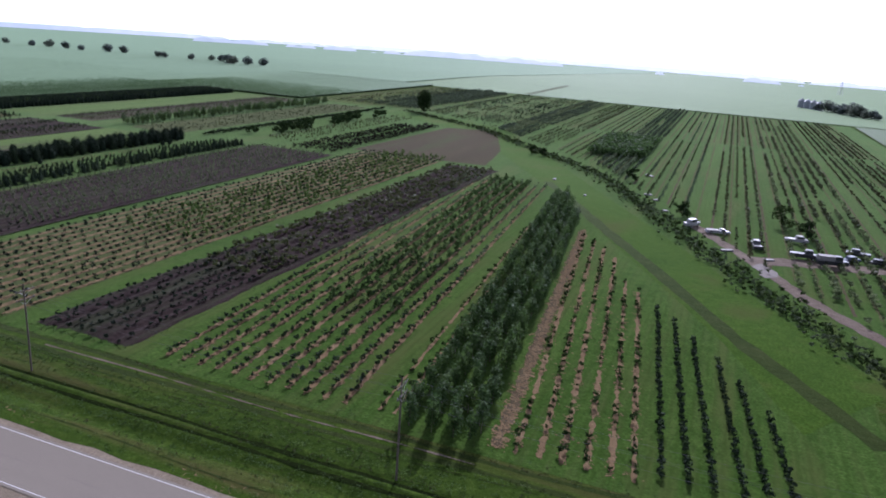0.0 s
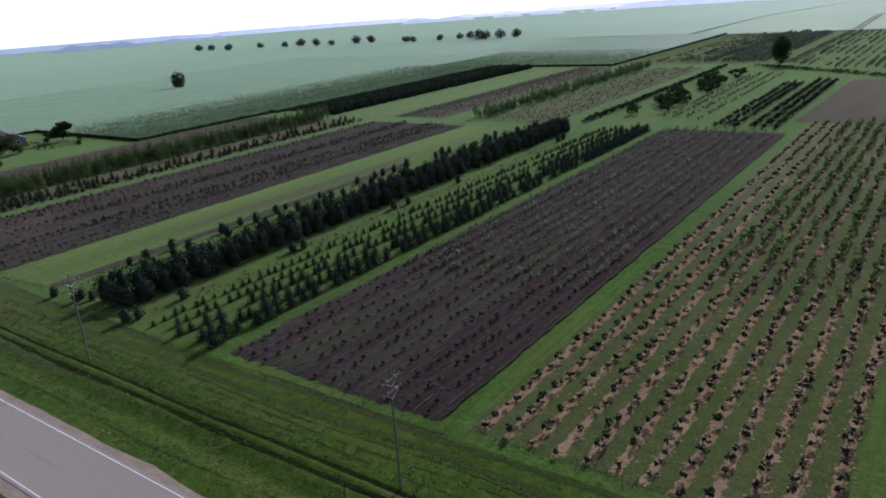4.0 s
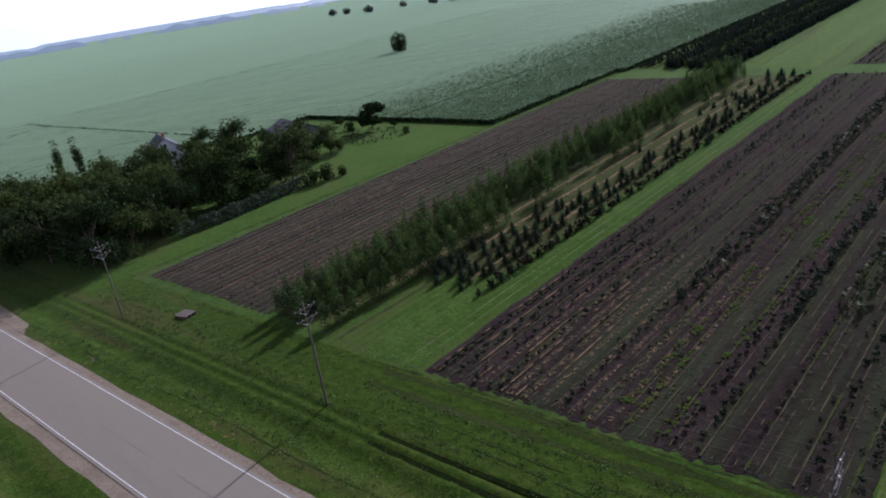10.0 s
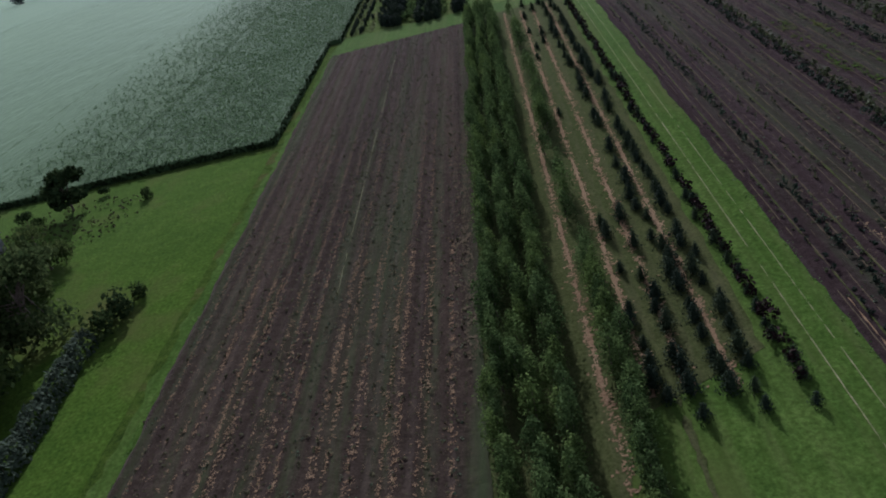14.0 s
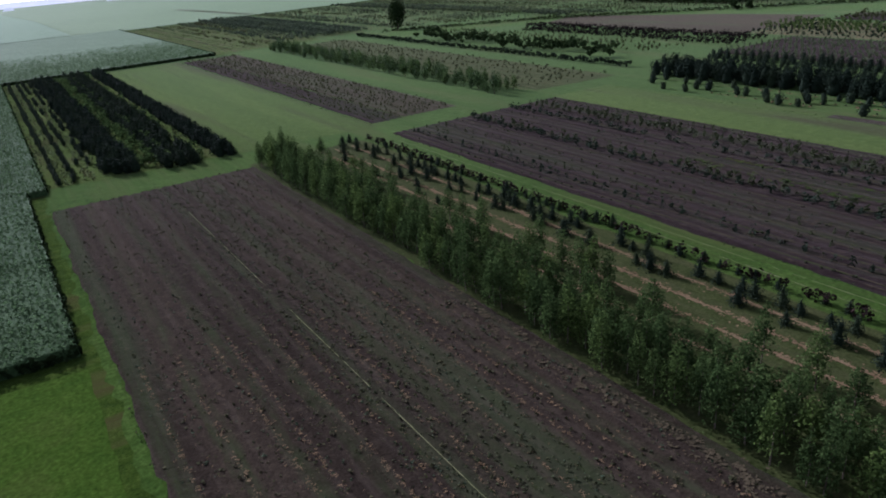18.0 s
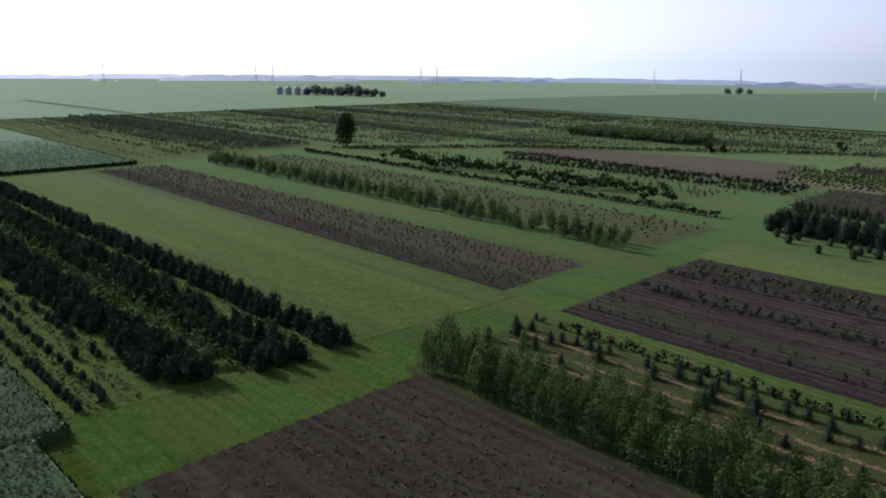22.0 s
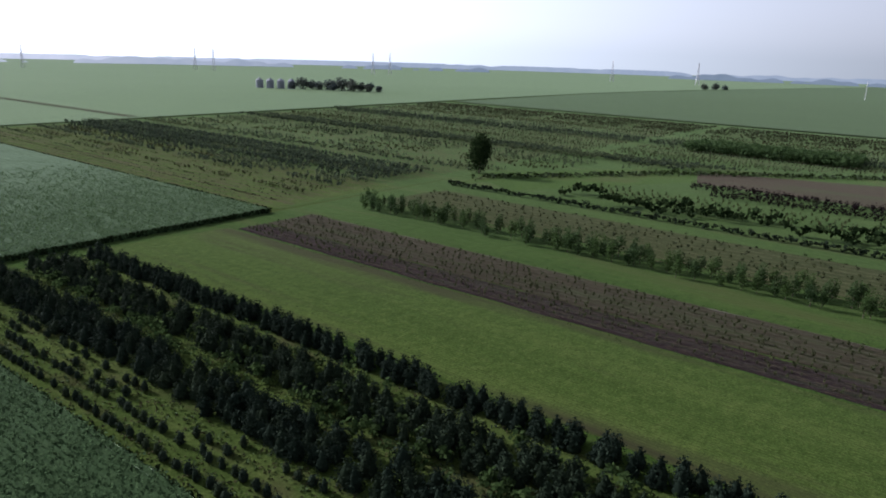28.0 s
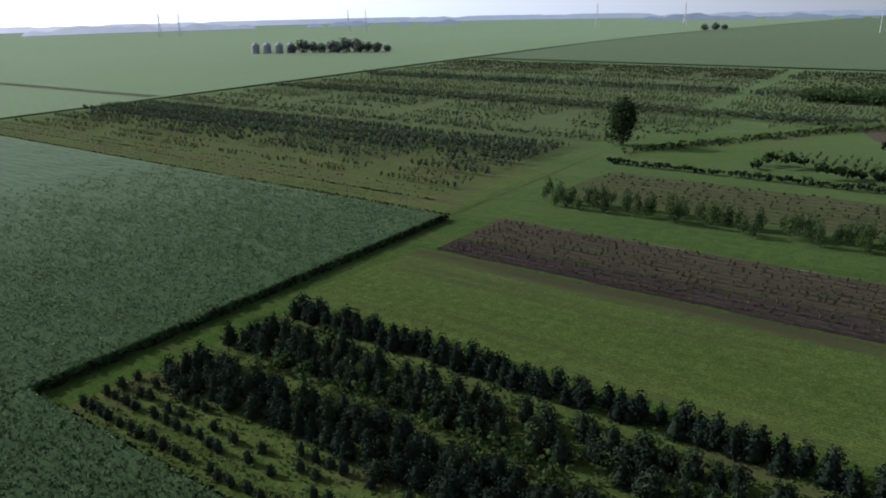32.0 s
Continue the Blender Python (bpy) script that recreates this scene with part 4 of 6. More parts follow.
# straw rows by the conifers
row_ribbons("bare_rows", [-148.9, -145.2, -142.4], 24, 50, 0.3, ROUGH, "thin brown-olive rows in the grass", gap=0.4, z=0.06)
strips("straw_mulch", [-147.2], 25, 44, 0.4, STRAW, "tan straw strip at the foot of the saplings", fade=0.2, step=0.3)
strips("straw_mulch", [-147.4, -143.9, -141.2, -138.0], 43, 168, 0.42, STRAW, "tan straw mulch strips on grass", fade=0.12, step=0.3)
row_ribbons("straw_mulch", [-147.4, -143.9, -141.2, -138.0], 43, 170, 0.22, STRAW, "tan straw mulch strips on grass", gap=0.55)
row_ribbons("cut_grass_lines", [-131.6, -130.1], 26, 168, 0.05, DRYCUT, "thin pale lines of cut grass on the path", gap=0.42)
row_ribbons("straw_mulch", [-44.2, -46.2, -59.0, -48.6], 26, 172, 0.14, STALKS, "thin straw strips under the rows", gap=0.7)
row_ribbons("dry_grass_rows", np.arange(-108, 206, 3.1), 356, 552, 0.6, DRYGRASS, "dry grass strips between the far rows", gap=0.4)
row_ribbons("dry_grass_rows", np.arange(-86, -60, 2.6), 184, 338, 0.4, DRYGRASS, "dry grass strips on rough ground", gap=0.5)
row_ribbons("dry_straw", np.arange(-127.3, -114, 1.7), 24, 50, 0.1, STRAW, "tan dry straw strips on the soil", gap=0.8, z=0.2)
row_ribbons("dry_stalks", np.arange(-127.6, -89, 0.85), 24, 171, 0.065, STALKS, "thin dry stalk lines on the soil", gap=0.72, z=0.17)
row_ribbons("weed_lines", np.arange(-126.8, -89, 3.4), 24, 171, 0.12, ROUGH, "thin green weed lines on the soil", gap=0.5, z=0.165)
row_ribbons("dry_stalks", np.arange(-24.6, 7, 1.3), 24.5, 181, 0.07, STALKS, "thin dry stalk lines on the soil", gap=0.9, z=0.27)
row_ribbons("dry_stalks", np.arange(-126.5, -107, 0.75), 184, 340, 0.08, STALKS, "thin dry stalk lines on the soil", gap=0.9, z=0.15)
# weedy plot
pts = np.stack([rng.uniform(-187, -158, 3600), rng.uniform(25, 170, 3600)], 1)
pts[:, 0] = np.round(pts[:, 0] / 1.6) * 1.6 + rng.normal(0, 0.45, len(pts))
sown("weeds", weed_t, pts, 0.18, 0.45, WEEDS, "low weeds along soil rows", "weeds")
for xa, xb, count in ((-187, -158, 5000), (-127, -89, 4200), (-24, 7, 2500)):
    pts = np.stack([rng.uniform(xa, xb, count), rng.uniform(25, 171, count)], 1)
    pts = pts[np.sin(pts[:, 0] * 0.9 + 0.4 * np.sin(pts[:, 1] * 0.05)) + 0.7 * np.sin(pts[:, 1] * 0.06 + pts[:, 0] * 0.3) > 0.1]
    sown("green_weeds", weed_t, pts, 0.16, 0.36, DULL, "green weeds scattered over the soil", "weeds")
row_ribbons("pale_line", [-171.6], 66, 157, 0.05, DRYCUT, "thin pale line of dry stalks on the soil", gap=0.55, z=0.25)
p = np.stack([rng.normal(-168.5, 3.2, 3200), rng.uniform(75, 168, 3200)], 1)
sown("green_weeds", weed_t, p[(p[:, 0] < -158) & (p[:, 0] > -187)], 0.16, 0.36, OLIVE, "olive weeds along the middle of the weedy plot", "weeds")
strips("dry_straw", [-157.6, -157.0, -158.6], 50, 108, 0.4, STALKS, "trampled dry strip beside the tall saplings", fade=0.4, z=0.2)
for count, ya, yb, mat, lab in ((11000, 25, 165, STALKS, "dry tussocks strewn over the weedy soil"), (15000, 25, 170, ROUGH, "low green growth strewn over the weedy soil"), (5200, 25, 110, STRAW, "pale straw strewn over the weedy soil")):
    p = np.stack([rng.uniform(-187.5, -157, count), rng.uniform(ya, yb, count)], 1)
    k = 0.55 * np.sin(p[:, 0] * 3.93 + 0.7 * np.sin(p[:, 1] * 0.09)) + 0.8 * np.sin(p[:, 0] * 1.27 + count) + 0.9 * np.sin(p[:, 1] * 0.11 + p[:, 0] * 0.43 + count) + rng.normal(0, 0.7, count)
    p = p[k > 0.1]
    scatter("soil_litter", straw_t, p, rng.uniform(0.1, 0.26, len(p)), mat, lab, "weeds", 0.18)
for count, mat, lab in ((3000, STALKS, "dry litter strewn over the dark soil"), (2200, ROUGH, "green seedlings strewn over the dark soil")):
    for xa, xb, ya, yb, z in ((-128, -89, 25, 171, 0.14), (-126, -107, 184, 340, 0.12), (-24, 7, 25, 180, 0.2)):
        p = np.stack([rng.uniform(xa, xb, count), rng.uniform(ya, yb, count)], 1)
        p = p[np.sin(p[:, 0] * 1.3 + 0.6 * np.sin(p[:, 1] * 0.07)) + np.sin(p[:, 1] * 0.13 + p[:, 0] * 0.31) + rng.normal(0, 0.5, count) > 0.3]
        scatter("soil_litter", straw_t, p, rng.uniform(0.25, 0.55, len(p)), mat, lab, "weeds", z)
strips("dry_straw", np.linspace(-182, -159.5, 13) + 0.55 * np.sin(np.arange(13) * 2.3), 27, 72, 0.22, STRAW, "tan dry stalk strips on the soil", fade=0.45, z=0.2, step=0.22)
strips("dry_straw", (-186.2, -183.1, -179.8, -178.3, -175.0, -173.2, -169.9, -166.7, -163.4, -161.8), 25, 112, 0.17, STRAW, "thin dry stalk strips on the soil", fade=0.45, z=0.22, step=0.26)
strips("dry_straw", np.arange(-121.4, -105.5, 1.7), 24.5, 60, 0.26, STRAW, "thin dry stalk strips on the soil", fade=0.2, z=0.14)
strips("green_strip", [-107.6, -106.2, -103.0], 25, 120, 0.55, VERGE, "weedy green strips between soil rows", fade=0.65, z=0.24)
spruce_t = [join([cone_core(2.4, 0.95, 0.02, 0.55), cone_crown(3.1, 1.4, 280, 0.02, 0.17, 0.62, 0.6) if i % 2 else egg_crown(2.9, 1.4, 280, 0.02, 0.17, 9, 0.55, 0.6)]) for i in range(4)]
for lab, xs, gap, lo, hi in (("dark spruces in the thick planted block", (-167.6, -165.4, -163.2), 0.1, 0.7, 1.08), ("dark spruce double row beside the cover crop", (-158.3, -156.5), 0.06, 0.75, 1.05)):
    sown("spruce_rows", spruce_t, row_points(xs, 182, 341, 1.8, jitter=0.4, gaps=gap), lo, hi, SPRUCE, lab, "trees")
sown("understorey", fine_cone_t, row_points([-175.6, -173.4, -168.4, -166.4, -164.2, -157.4], 184, 341, 1.4, jitter=0.5, gaps=0.2), 1.0, 1.9, SPRUCE, "dark low growth between the spruces", "shrubs")
sown("understorey", fine_bush_t, row_points((-171.0, -169.8, -168.8, -166.2, -161.6), 186, 341, 1.7, jitter=0.8, gaps=0.35), 1.2, 2.4, POPLAR, "light green low growth between the spruces", "shrubs")
# strips of the second block
sown("strip_saplings", slim_t, row_points(np.arange(-125.5, -107, 1.9), 184, 340, 1.3, gaps=0.2), 0.6, 1.3, OLIVE, "thin olive saplings in dark strip")
sown("grass_tussocks", bush_t, row_points([-177.6, -180, -181.8, -184, -186.2, -160, -166], 187, 344, 1.6, jitter=0.6, gaps=0.3), 0.25, 0.6, WEEDS, "rough yellowish tussocks between shrub rows", "weeds")
p = np.concatenate([np.stack([rng.uniform(xa, xb, n), rng.uniform(184, 343, n)], 1) for xa, xb, n in ((-187, -177.5, 5200), (-171.8, -168.8, 1500), (-162, -159.4, 1200), (-190, -187.6, 700))])
p = p[np.sin(p[:, 0] * 1.7) + np.sin(p[:, 1] * 0.11 + p[:, 0]) + rng.normal(0, 0.6, len(p)) > -0.5]
sown("grass_tussocks", weed_t, p[::2], 0.2, 0.5, GRASSLEAF, "bright green tussocks between the shrub rows", "weeds")
sown("grass_tussocks", weed_t, p[1::2], 0.18, 0.42, WEEDS, "yellowish tussocks between the shrub rows", "weeds")
sown("strip_weeds", bush_t, row_points(np.arange(-84, -62, 2.4), 183, 338, 2.2, jitter=0.5, gaps=0.3), 0.4, 1.1, OLIVE, "rough olive weeds on brown strip", "weeds")
sown("dark_red_shrubs", fine_bush_t, row_points([-2.5, 0.5, 3.4], 186, 290, 1.5, gaps=0.05), 1.4, 2.0, PURPLE, "dark red shrubs in close row", "shrubs")
sown("dark_red_shrubs", fine_bush_t, row_points([-133.7], 42, 174, 1.25, gaps=0.12), 1.1, 1.6, PURPLE, "dark red shrub row beside the grass path", "shrubs")
sown("dark_shrub_row", bush_t, row_points([-52.4, -51.4], 186, 344, 1.1, gaps=0.04), 1.3, 2.0, SPRUCE, "dark clipped shrub row", "shrubs")
p = row_points([-44, -41, -38, -35], 200, 314, 2.0, jitter=0.6, gaps=0.1)
p = p[np.sin(p[:, 1] * 0.14 + p[:, 0] * 0.3) > -0.35]
sown("grove_rows", bush_t, p, 2.4, 4.2, OAK, "uneven grove of young trees", "trees")
sown("light_saplings", slim_t, row_points([-31, -28, -24, -20], 196, 312, 2.2, gaps=0.2), 1.2, 2.0, OLIVE, "light saplings in short rows", "saplings")
sown("dark_red_shrubs", fine_bush_t, row_points([-12, -9.5, -7], 186, 282, 1.5, gaps=0.08), 1.2, 1.9, PURPLE, "dark red shrubs in close rows", "shrubs")
sown("light_saplings", slim_t, row_points([-74, -70, -66], 186, 338, 2.4, gaps=0.25), 0.8, 1.5, OLIVE, "thin saplings on the rough strip", "saplings")
# far nursery rows, in bands of one kind
def ditch_y(x):
    return float(np.interp(x, [-40, 18, 64, 94, 116, 145, 163], [352, 312, 258, 222, 178, 118, 84]))


BANDS = [(-109, -101, 2.3, (OLIVE, DULL), "b", 0.4, 0.8, 0.15), (-99, -93, 3.0, (OLIVE, DULL), "b", 0.5, 0.9, 0.25), (-92, -80, 3.2, (HAZE_PALE, OLIVE, WEEDS), "s", 0.9, 1.9, 0.3),
         (-79, -66, 2.9, (DULL, HAZE_PALE, OLIVE), "s", 1.6, 2.7, 0.25), (-64, -50, 2.6, (HAZE_PALE, DULL), "s", 2.0, 3.0, 0.12), (-49, -35, 2.5, (DULL, HAZE_PALE, DULL), "s", 1.9, 2.8, 0.1),
         (-27, -23, 2.4, (DULL, HAZE_PALE), "b", 1.1, 1.9, 0.2), (-20, -10, 3.6, (DULL, OLIVE), "c", 1.2, 2.0, 0.35), (-8, 4, 3.8, (OLIVE, DULL), "b", 0.8, 1.6, 0.4), (8, 26, 3.2, (DULL, BLUE, HAZE_PALE), "c", 1.2, 2.4, 0.35),
         (30, 48, 2.6, (DULL, HAZE_PALE), "b", 1.6, 2.6, 0.1), (52, 68, 2.8, (HAZE_PALE, OLIVE), "s", 1.4, 2.2, 0.15), (72, 90, 3.4, (OLIVE, WEEDS), "s", 0.8, 1.5, 0.2),
         (92, 108, 2.8, (DULL, HAZE_PALE), "s", 1.8, 2.8, 0.15), (112, 132, 4.0, (DULL, OLIVE), "c", 0.9, 1.6, 0.25), (136, 150, 3.0, (OLIVE, WEEDS), "b", 0.8, 1.4, 0.2),
         (154, 176, 3.2, (OLIVE, HAZE_PALE), "b", 1.2, 2.2, 0.25), (180, 206, 2.8, (WEEDS, OLIVE), "b", 0.8, 1.8, 0.15)]
for x0, x1, dx, mats, kind, lo, hi, gap in BANDS:
    beds = {}
    for x in np.arange(x0, x1, dx):
        tall = rng.uniform(lo, hi)
        a = max(ditch_y(x) + 9, 353 if x < -20 else 0)
        b = 556 - rng.uniform(0, 12)
        for ya, yb in ((a, min(345, b)), (max(a, 352), b)) if x > 40 else ((a, b),):
            # each row is planted in beds of one kind and age
            while yb - ya > 6:
                end = min(yb, ya + rng.uniform(20, 75))
                if rng.uniform() > 0.05 and end - ya > 4:
                    p = row_points([x], ya, end, 1.5, gaps=gap)
                    beds.setdefault(int(rng.integers(len(mats))), []).append((p, tall * rng.uniform(0.85, 1.15, len(p))))
                ya = end + rng.uniform(0, 4)
    for k, rows in beds.items():
        scatter("far_nursery_rows", {"b": bush_t, "s": slim_t, "c": cone_t}[kind], np.concatenate([p for p, _ in rows]), np.concatenate([z for _, z in rows]), mats[k], "distant nursery rows of small trees", "saplings")
sown("tree_block", fine_bush_t, row_points(np.arange(84, 107, 2.6), 262, 326, 1.9, jitter=0.5, gaps=0.08), 3.4, 4.8, SHADE, "tall close block of green nursery trees", "trees")
for k, x in enumerate(np.arange(70, 206, 4.4)):
    a = ditch_y(x) + 12
    if a < 336:
        row_ribbons("bare_row_strips", [x], a, 345, 0.4, (STALKS, DRYGRASS, DRYGRASS)[k % 3], "bare strips between rows beyond the ditch", gap=0.25)
row_ribbons("dirt_strip", [-102.5], 352, 560, 0.8, DRYGRASS, "brown bare strip along the corn", 0.03, gap=0.1)
row_ribbons("field_track", [-27.0, -23.5], 566, 760, 0.9, STALKS, "brown wheel tracks through the light field", -0.03, gap=0.05, z=0.75)
# shrubs along the ditch
ditch = [(-40, 344), (18, 304), (64, 248), (94, 211), (116, 164), (145, 100), (163, 64)]
p = []
for (ax, ay), (bx, by) in zip(ditch, ditch[1:]):
    n = int(math.hypot(bx - ax, by - ay) / 0.16)
    k = rng.uniform(0, 1, n)
    p.append(np.stack([ax + (bx - ax) * k + rng.normal(0, 2.3, n) + 3, ay + (by - ay) * k + rng.normal(0, 1.6, n)], 1))
p = np.concatenate(p)
sown("ditch_shrubs", bush_t, p[::3], 0.7, 1.7, OAK, "dark scrub along the ditch", "shrubs")
sown("ditch_weeds", bush_t, np.concatenate([p[1::3], p[2::3]]), 0.5, 1.3, DULL, "olive weeds along the ditch", "weeds")

# ---- corn plants near the flight line ----
blades = []
for _ in range(5):
    c = np.stack([rng.normal(0, 0.15, 7), rng.normal(0, 0.15, 7), rng.uniform(0.6, 1.0, 7)], 1)
    blades.append(tufts(c, np.stack([rng.normal(0, 1, 7), rng.normal(0, 1, 7), np.full(7, 1.8)], 1), 0.1, 0.6))
gx, gy = np.meshgrid(0.76 * np.arange(-339, -246), np.arange(118.4, 349, 0.62))
pts = np.stack([gx.ravel(), gy.ravel()], 1) + rng.normal(0, 1, (gx.size, 2)) * (0.05, 0.14)
pts = pts[(rng.uniform(0, 1, len(pts)) < 0.85 * np.clip((pts[:, 0] + 258) / 55, 0.0, 1) ** 1.2) & ((pts[:, 0] < -190.3) | (pts[:, 1] > 181))]
sown("corn_plants", blades, pts, 1.35, 1.65, CORN, "leafy corn plants in close rows", "corn")
gx, gy = np.meshgrid(0.76 * np.arange(-300, -147), np.arange(349.5, 440, 0.7))
pts = np.stack([gx.ravel(), gy.ravel()], 1) + rng.normal(0, 1, (gx.size, 2)) * (0.06, 0.16)
pts = pts[rng.uniform(0, 1, len(pts)) < 0.75 * np.clip((450 - pts[:, 1]) / 80, 0.0, 1)]
sown("corn_plants", blades, pts, 1.3, 1.6, CORN, "leafy corn plants in close rows", "corn")
gx, gy = np.meshgrid(np.arange(-71.6, -40.2, 0.76), np.arange(-34, -12.8, 0.5))
sown("corn_plants", blades, np.stack([gx.ravel(), gy.ravel()], 1) + rng.normal(0, 0.09, (gx.size, 2)), 1.85, 2.4, CORN, "leafy corn plants by the roadside lawn", "corn")

# ---- stalks along the corn edges, shade put into their colour ----
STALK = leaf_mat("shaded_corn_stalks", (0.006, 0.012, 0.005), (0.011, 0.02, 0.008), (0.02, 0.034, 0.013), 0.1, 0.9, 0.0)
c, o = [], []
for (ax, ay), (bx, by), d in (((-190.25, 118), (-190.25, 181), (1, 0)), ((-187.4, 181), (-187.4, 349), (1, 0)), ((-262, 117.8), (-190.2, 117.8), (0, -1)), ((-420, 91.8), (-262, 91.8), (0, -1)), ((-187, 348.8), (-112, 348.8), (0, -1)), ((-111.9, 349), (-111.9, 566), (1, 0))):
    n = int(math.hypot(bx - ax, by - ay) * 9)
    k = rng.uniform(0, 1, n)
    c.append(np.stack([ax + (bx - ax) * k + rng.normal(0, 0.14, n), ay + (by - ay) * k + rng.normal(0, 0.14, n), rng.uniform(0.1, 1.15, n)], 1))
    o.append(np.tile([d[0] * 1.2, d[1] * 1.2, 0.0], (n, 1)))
tagged(new("corn_edge", mesh_np("corn_edge", *tufts(np.concatenate(c), np.concatenate(o), 0.3), STALK)), "stalks along the corn field edge, coloured dark for shade", "corn", kind="stuff")

# ---- grown trees ----
lone = tree_of("lone_tree", egg_crown(12.5, 4.3, 3600, 0.05, 0.34, 16, 0.25), OAK, 12.5, 0.3, "dark broad lone tree beside the grass lane", "tree")
lone.matrix_basis = pose(-29, 349, 0)
lt = big_tree("lawn_tree", 7.5, 3.8, 3000, OAK, "round tree at the corner of the lawn")
lt.matrix_basis = pose(-224, 109, 0)
ft = tree_of("field_tree", egg_crown(11, 4.2, 1900, 0.04, 0.36, 12, 0.2), OAK, 11, 0.28, "single dark tree out in the corn field", "tree")
ft.matrix_basis = pose(-343, 244, 0)

drop_models(*spruces, *thicket, *junipers, *firs, *mixed, *groves, *poplars, *shades)

# ---- verge details ----
def band_x(name, y, w, x0, x1, z, mat, label, fade=0.0, wander=0.25, step=1.5):
    """A ragged strip along the road."""
    xs = np.arange(x0, x1, step)
    off = y + wander * np.sin(xs * 0.05) + wander * 0.5 * np.sin(xs * 0.17 + y)
    ww = w * rng.uniform(0.5, 1.2, len(xs)) * (rng.uniform(0, 1, len(xs)) > fade)
    zz = verge_height(xs, off) + z
    a, b = np.stack([xs, off - ww, zz], 1), np.stack([xs, off + ww, zz], 1)
    n, i = len(xs), np.arange(len(xs) - 1)
    return tagged(new(name, mesh_np(name, np.concatenate([a, b]), np.stack([i, i + 1, i + n + 1, i + n], 1), mat)), label, kind="structure")


band_x("wheel_rut", 12.2, 0.42, -125, 290, 0.06, RUT, "dark wheel rut in the verge")
band_x("wheel_rut", 13.6, 0.38, -125, 290, 0.06, RUT, "dark wheel rut in the verge")
band_x("farm_lane", 19.4, 0.55, -132, 140, 0.01, LANE, "worn brownish farm lane in the grass", wander=0.4)
band_x("farm_lane", 21.7, 0.5, -132, 140, 0.016, LANE, "worn brownish farm lane in the grass", wander=0.4)
band_x("lane_ruts", 20.5, 0.16, 55, 118, 0.03, DIRT, "pale bare wheel track", fade=0.15, wander=0.3)
for y, w, x0, x1 in ((7.3, 0.1, -180, 160), (15.5, 0.12, -120, 60), (17.0, 0.12, -125, 60), (18.2, 0.1, -60, 130), (22.6, 0.2, -135, 10)):
    band_x("mowing_line", y, w, x0, x1, 0.03, LANE, "faint mowing line in the verge", fade=0.3, wander=0.5)
xs_v = rng.uniform(-185, 290, 1500)
xs_v = xs_v[np.sin(xs_v * 0.21) + np.sin(xs_v * 0.067) > -0.4]
scatter("dry_grass", straw_t, np.stack([xs_v, 5.9 + 0.3 * np.sin(xs_v * 0.05) + rng.normal(0, 0.25, len(xs_v))], 1), rng.uniform(0.6, 1.3, len(xs_v)), STRAW, "dry cut grass along the road shoulder", "dry grass", -0.04)
ASPHALT_SEAM = plain_mat("worn_seam", (0.105, 0.088, 0.07), 0.8)
band_x("road_seam", -0.15, 0.05, -330, 290, 0.067, ASPHALT_SEAM, "dark worn centre seam of the road", fade=0.4, wander=0.02, step=3.0)
tuft_t = [tufts(np.stack([rng.normal(0, 0.18, 5), rng.normal(0, 0.18, 5), rng.uniform(0.02, 0.14, 5)], 1), np.tile([0.0, 0.0, 0.6], (5, 1)), 0.09, 0.6) for _ in range(4)]
for ya, yb, count, mat in ((5.2, 12, 3000, 0), (13.6, 19, 2200, 0), (7, 24, 1200, 1)):
    p = np.stack([rng.uniform(-188, 165, count), rng.uniform(ya, yb, count)], 1)
    p = p[np.sin(p[:, 0] * 0.31) * np.sin(p[:, 1] * 1.3 + p[:, 0] * 0.05) > -0.5]
    sown("verge_grass_tufts", tuft_t, p, 0.5, 1.1, (GRASSLEAF, WEEDS)[mat], "rough grass tufts on the verge", "grass")
for count, ya, yb, lo, hi, mat, lab in ((1500, 21.0, 24.4, 0.35, 0.7, GRASSLEAF, "rough weeds along the plot ends"), (1500, 12.6, 13.2, 0.3, 0.55, GRASSLEAF, "light grass ridge between wheel ruts"), (1500, 8.0, 10.8, 0.4, 0.8, OAK, "dark grass in the roadside ditch")):
    p = np.stack([rng.uniform(-150, 165, count), rng.uniform(ya, yb, count)], 1)
    p = p[np.sin(p[:, 0] * 0.23 + ya) + np.sin(p[:, 0] * 0.071) > -0.9]
    sown("verge_weeds", tuft_t, p, lo, hi, mat, lab, "weeds")
for k, y in enumerate((6.6, 7.6, 8.5, 10.6, 11.3, 14.7, 15.6, 16.5, 17.4, 18.5, 19.0, 22.2)):
    xa = rng.uniform(-186, 160, 1000)
    xa = xa[np.sin(xa * 0.05 + y) + rng.normal(0, 0.5, len(xa)) > -0.4]
    p = np.stack([xa, y + 0.5 * np.sin(xa * 0.05) + 0.25 * np.sin(xa * 0.17 + y) + rng.normal(0, 0.14, len(xa))], 1)
    sown("mown_swath", tuft_t, p, 0.5, 1.0, (GRASSLEAF, GRASSLEAF, WEEDS)[k % 3], "rough swaths of mown grass along the verge", "grass")
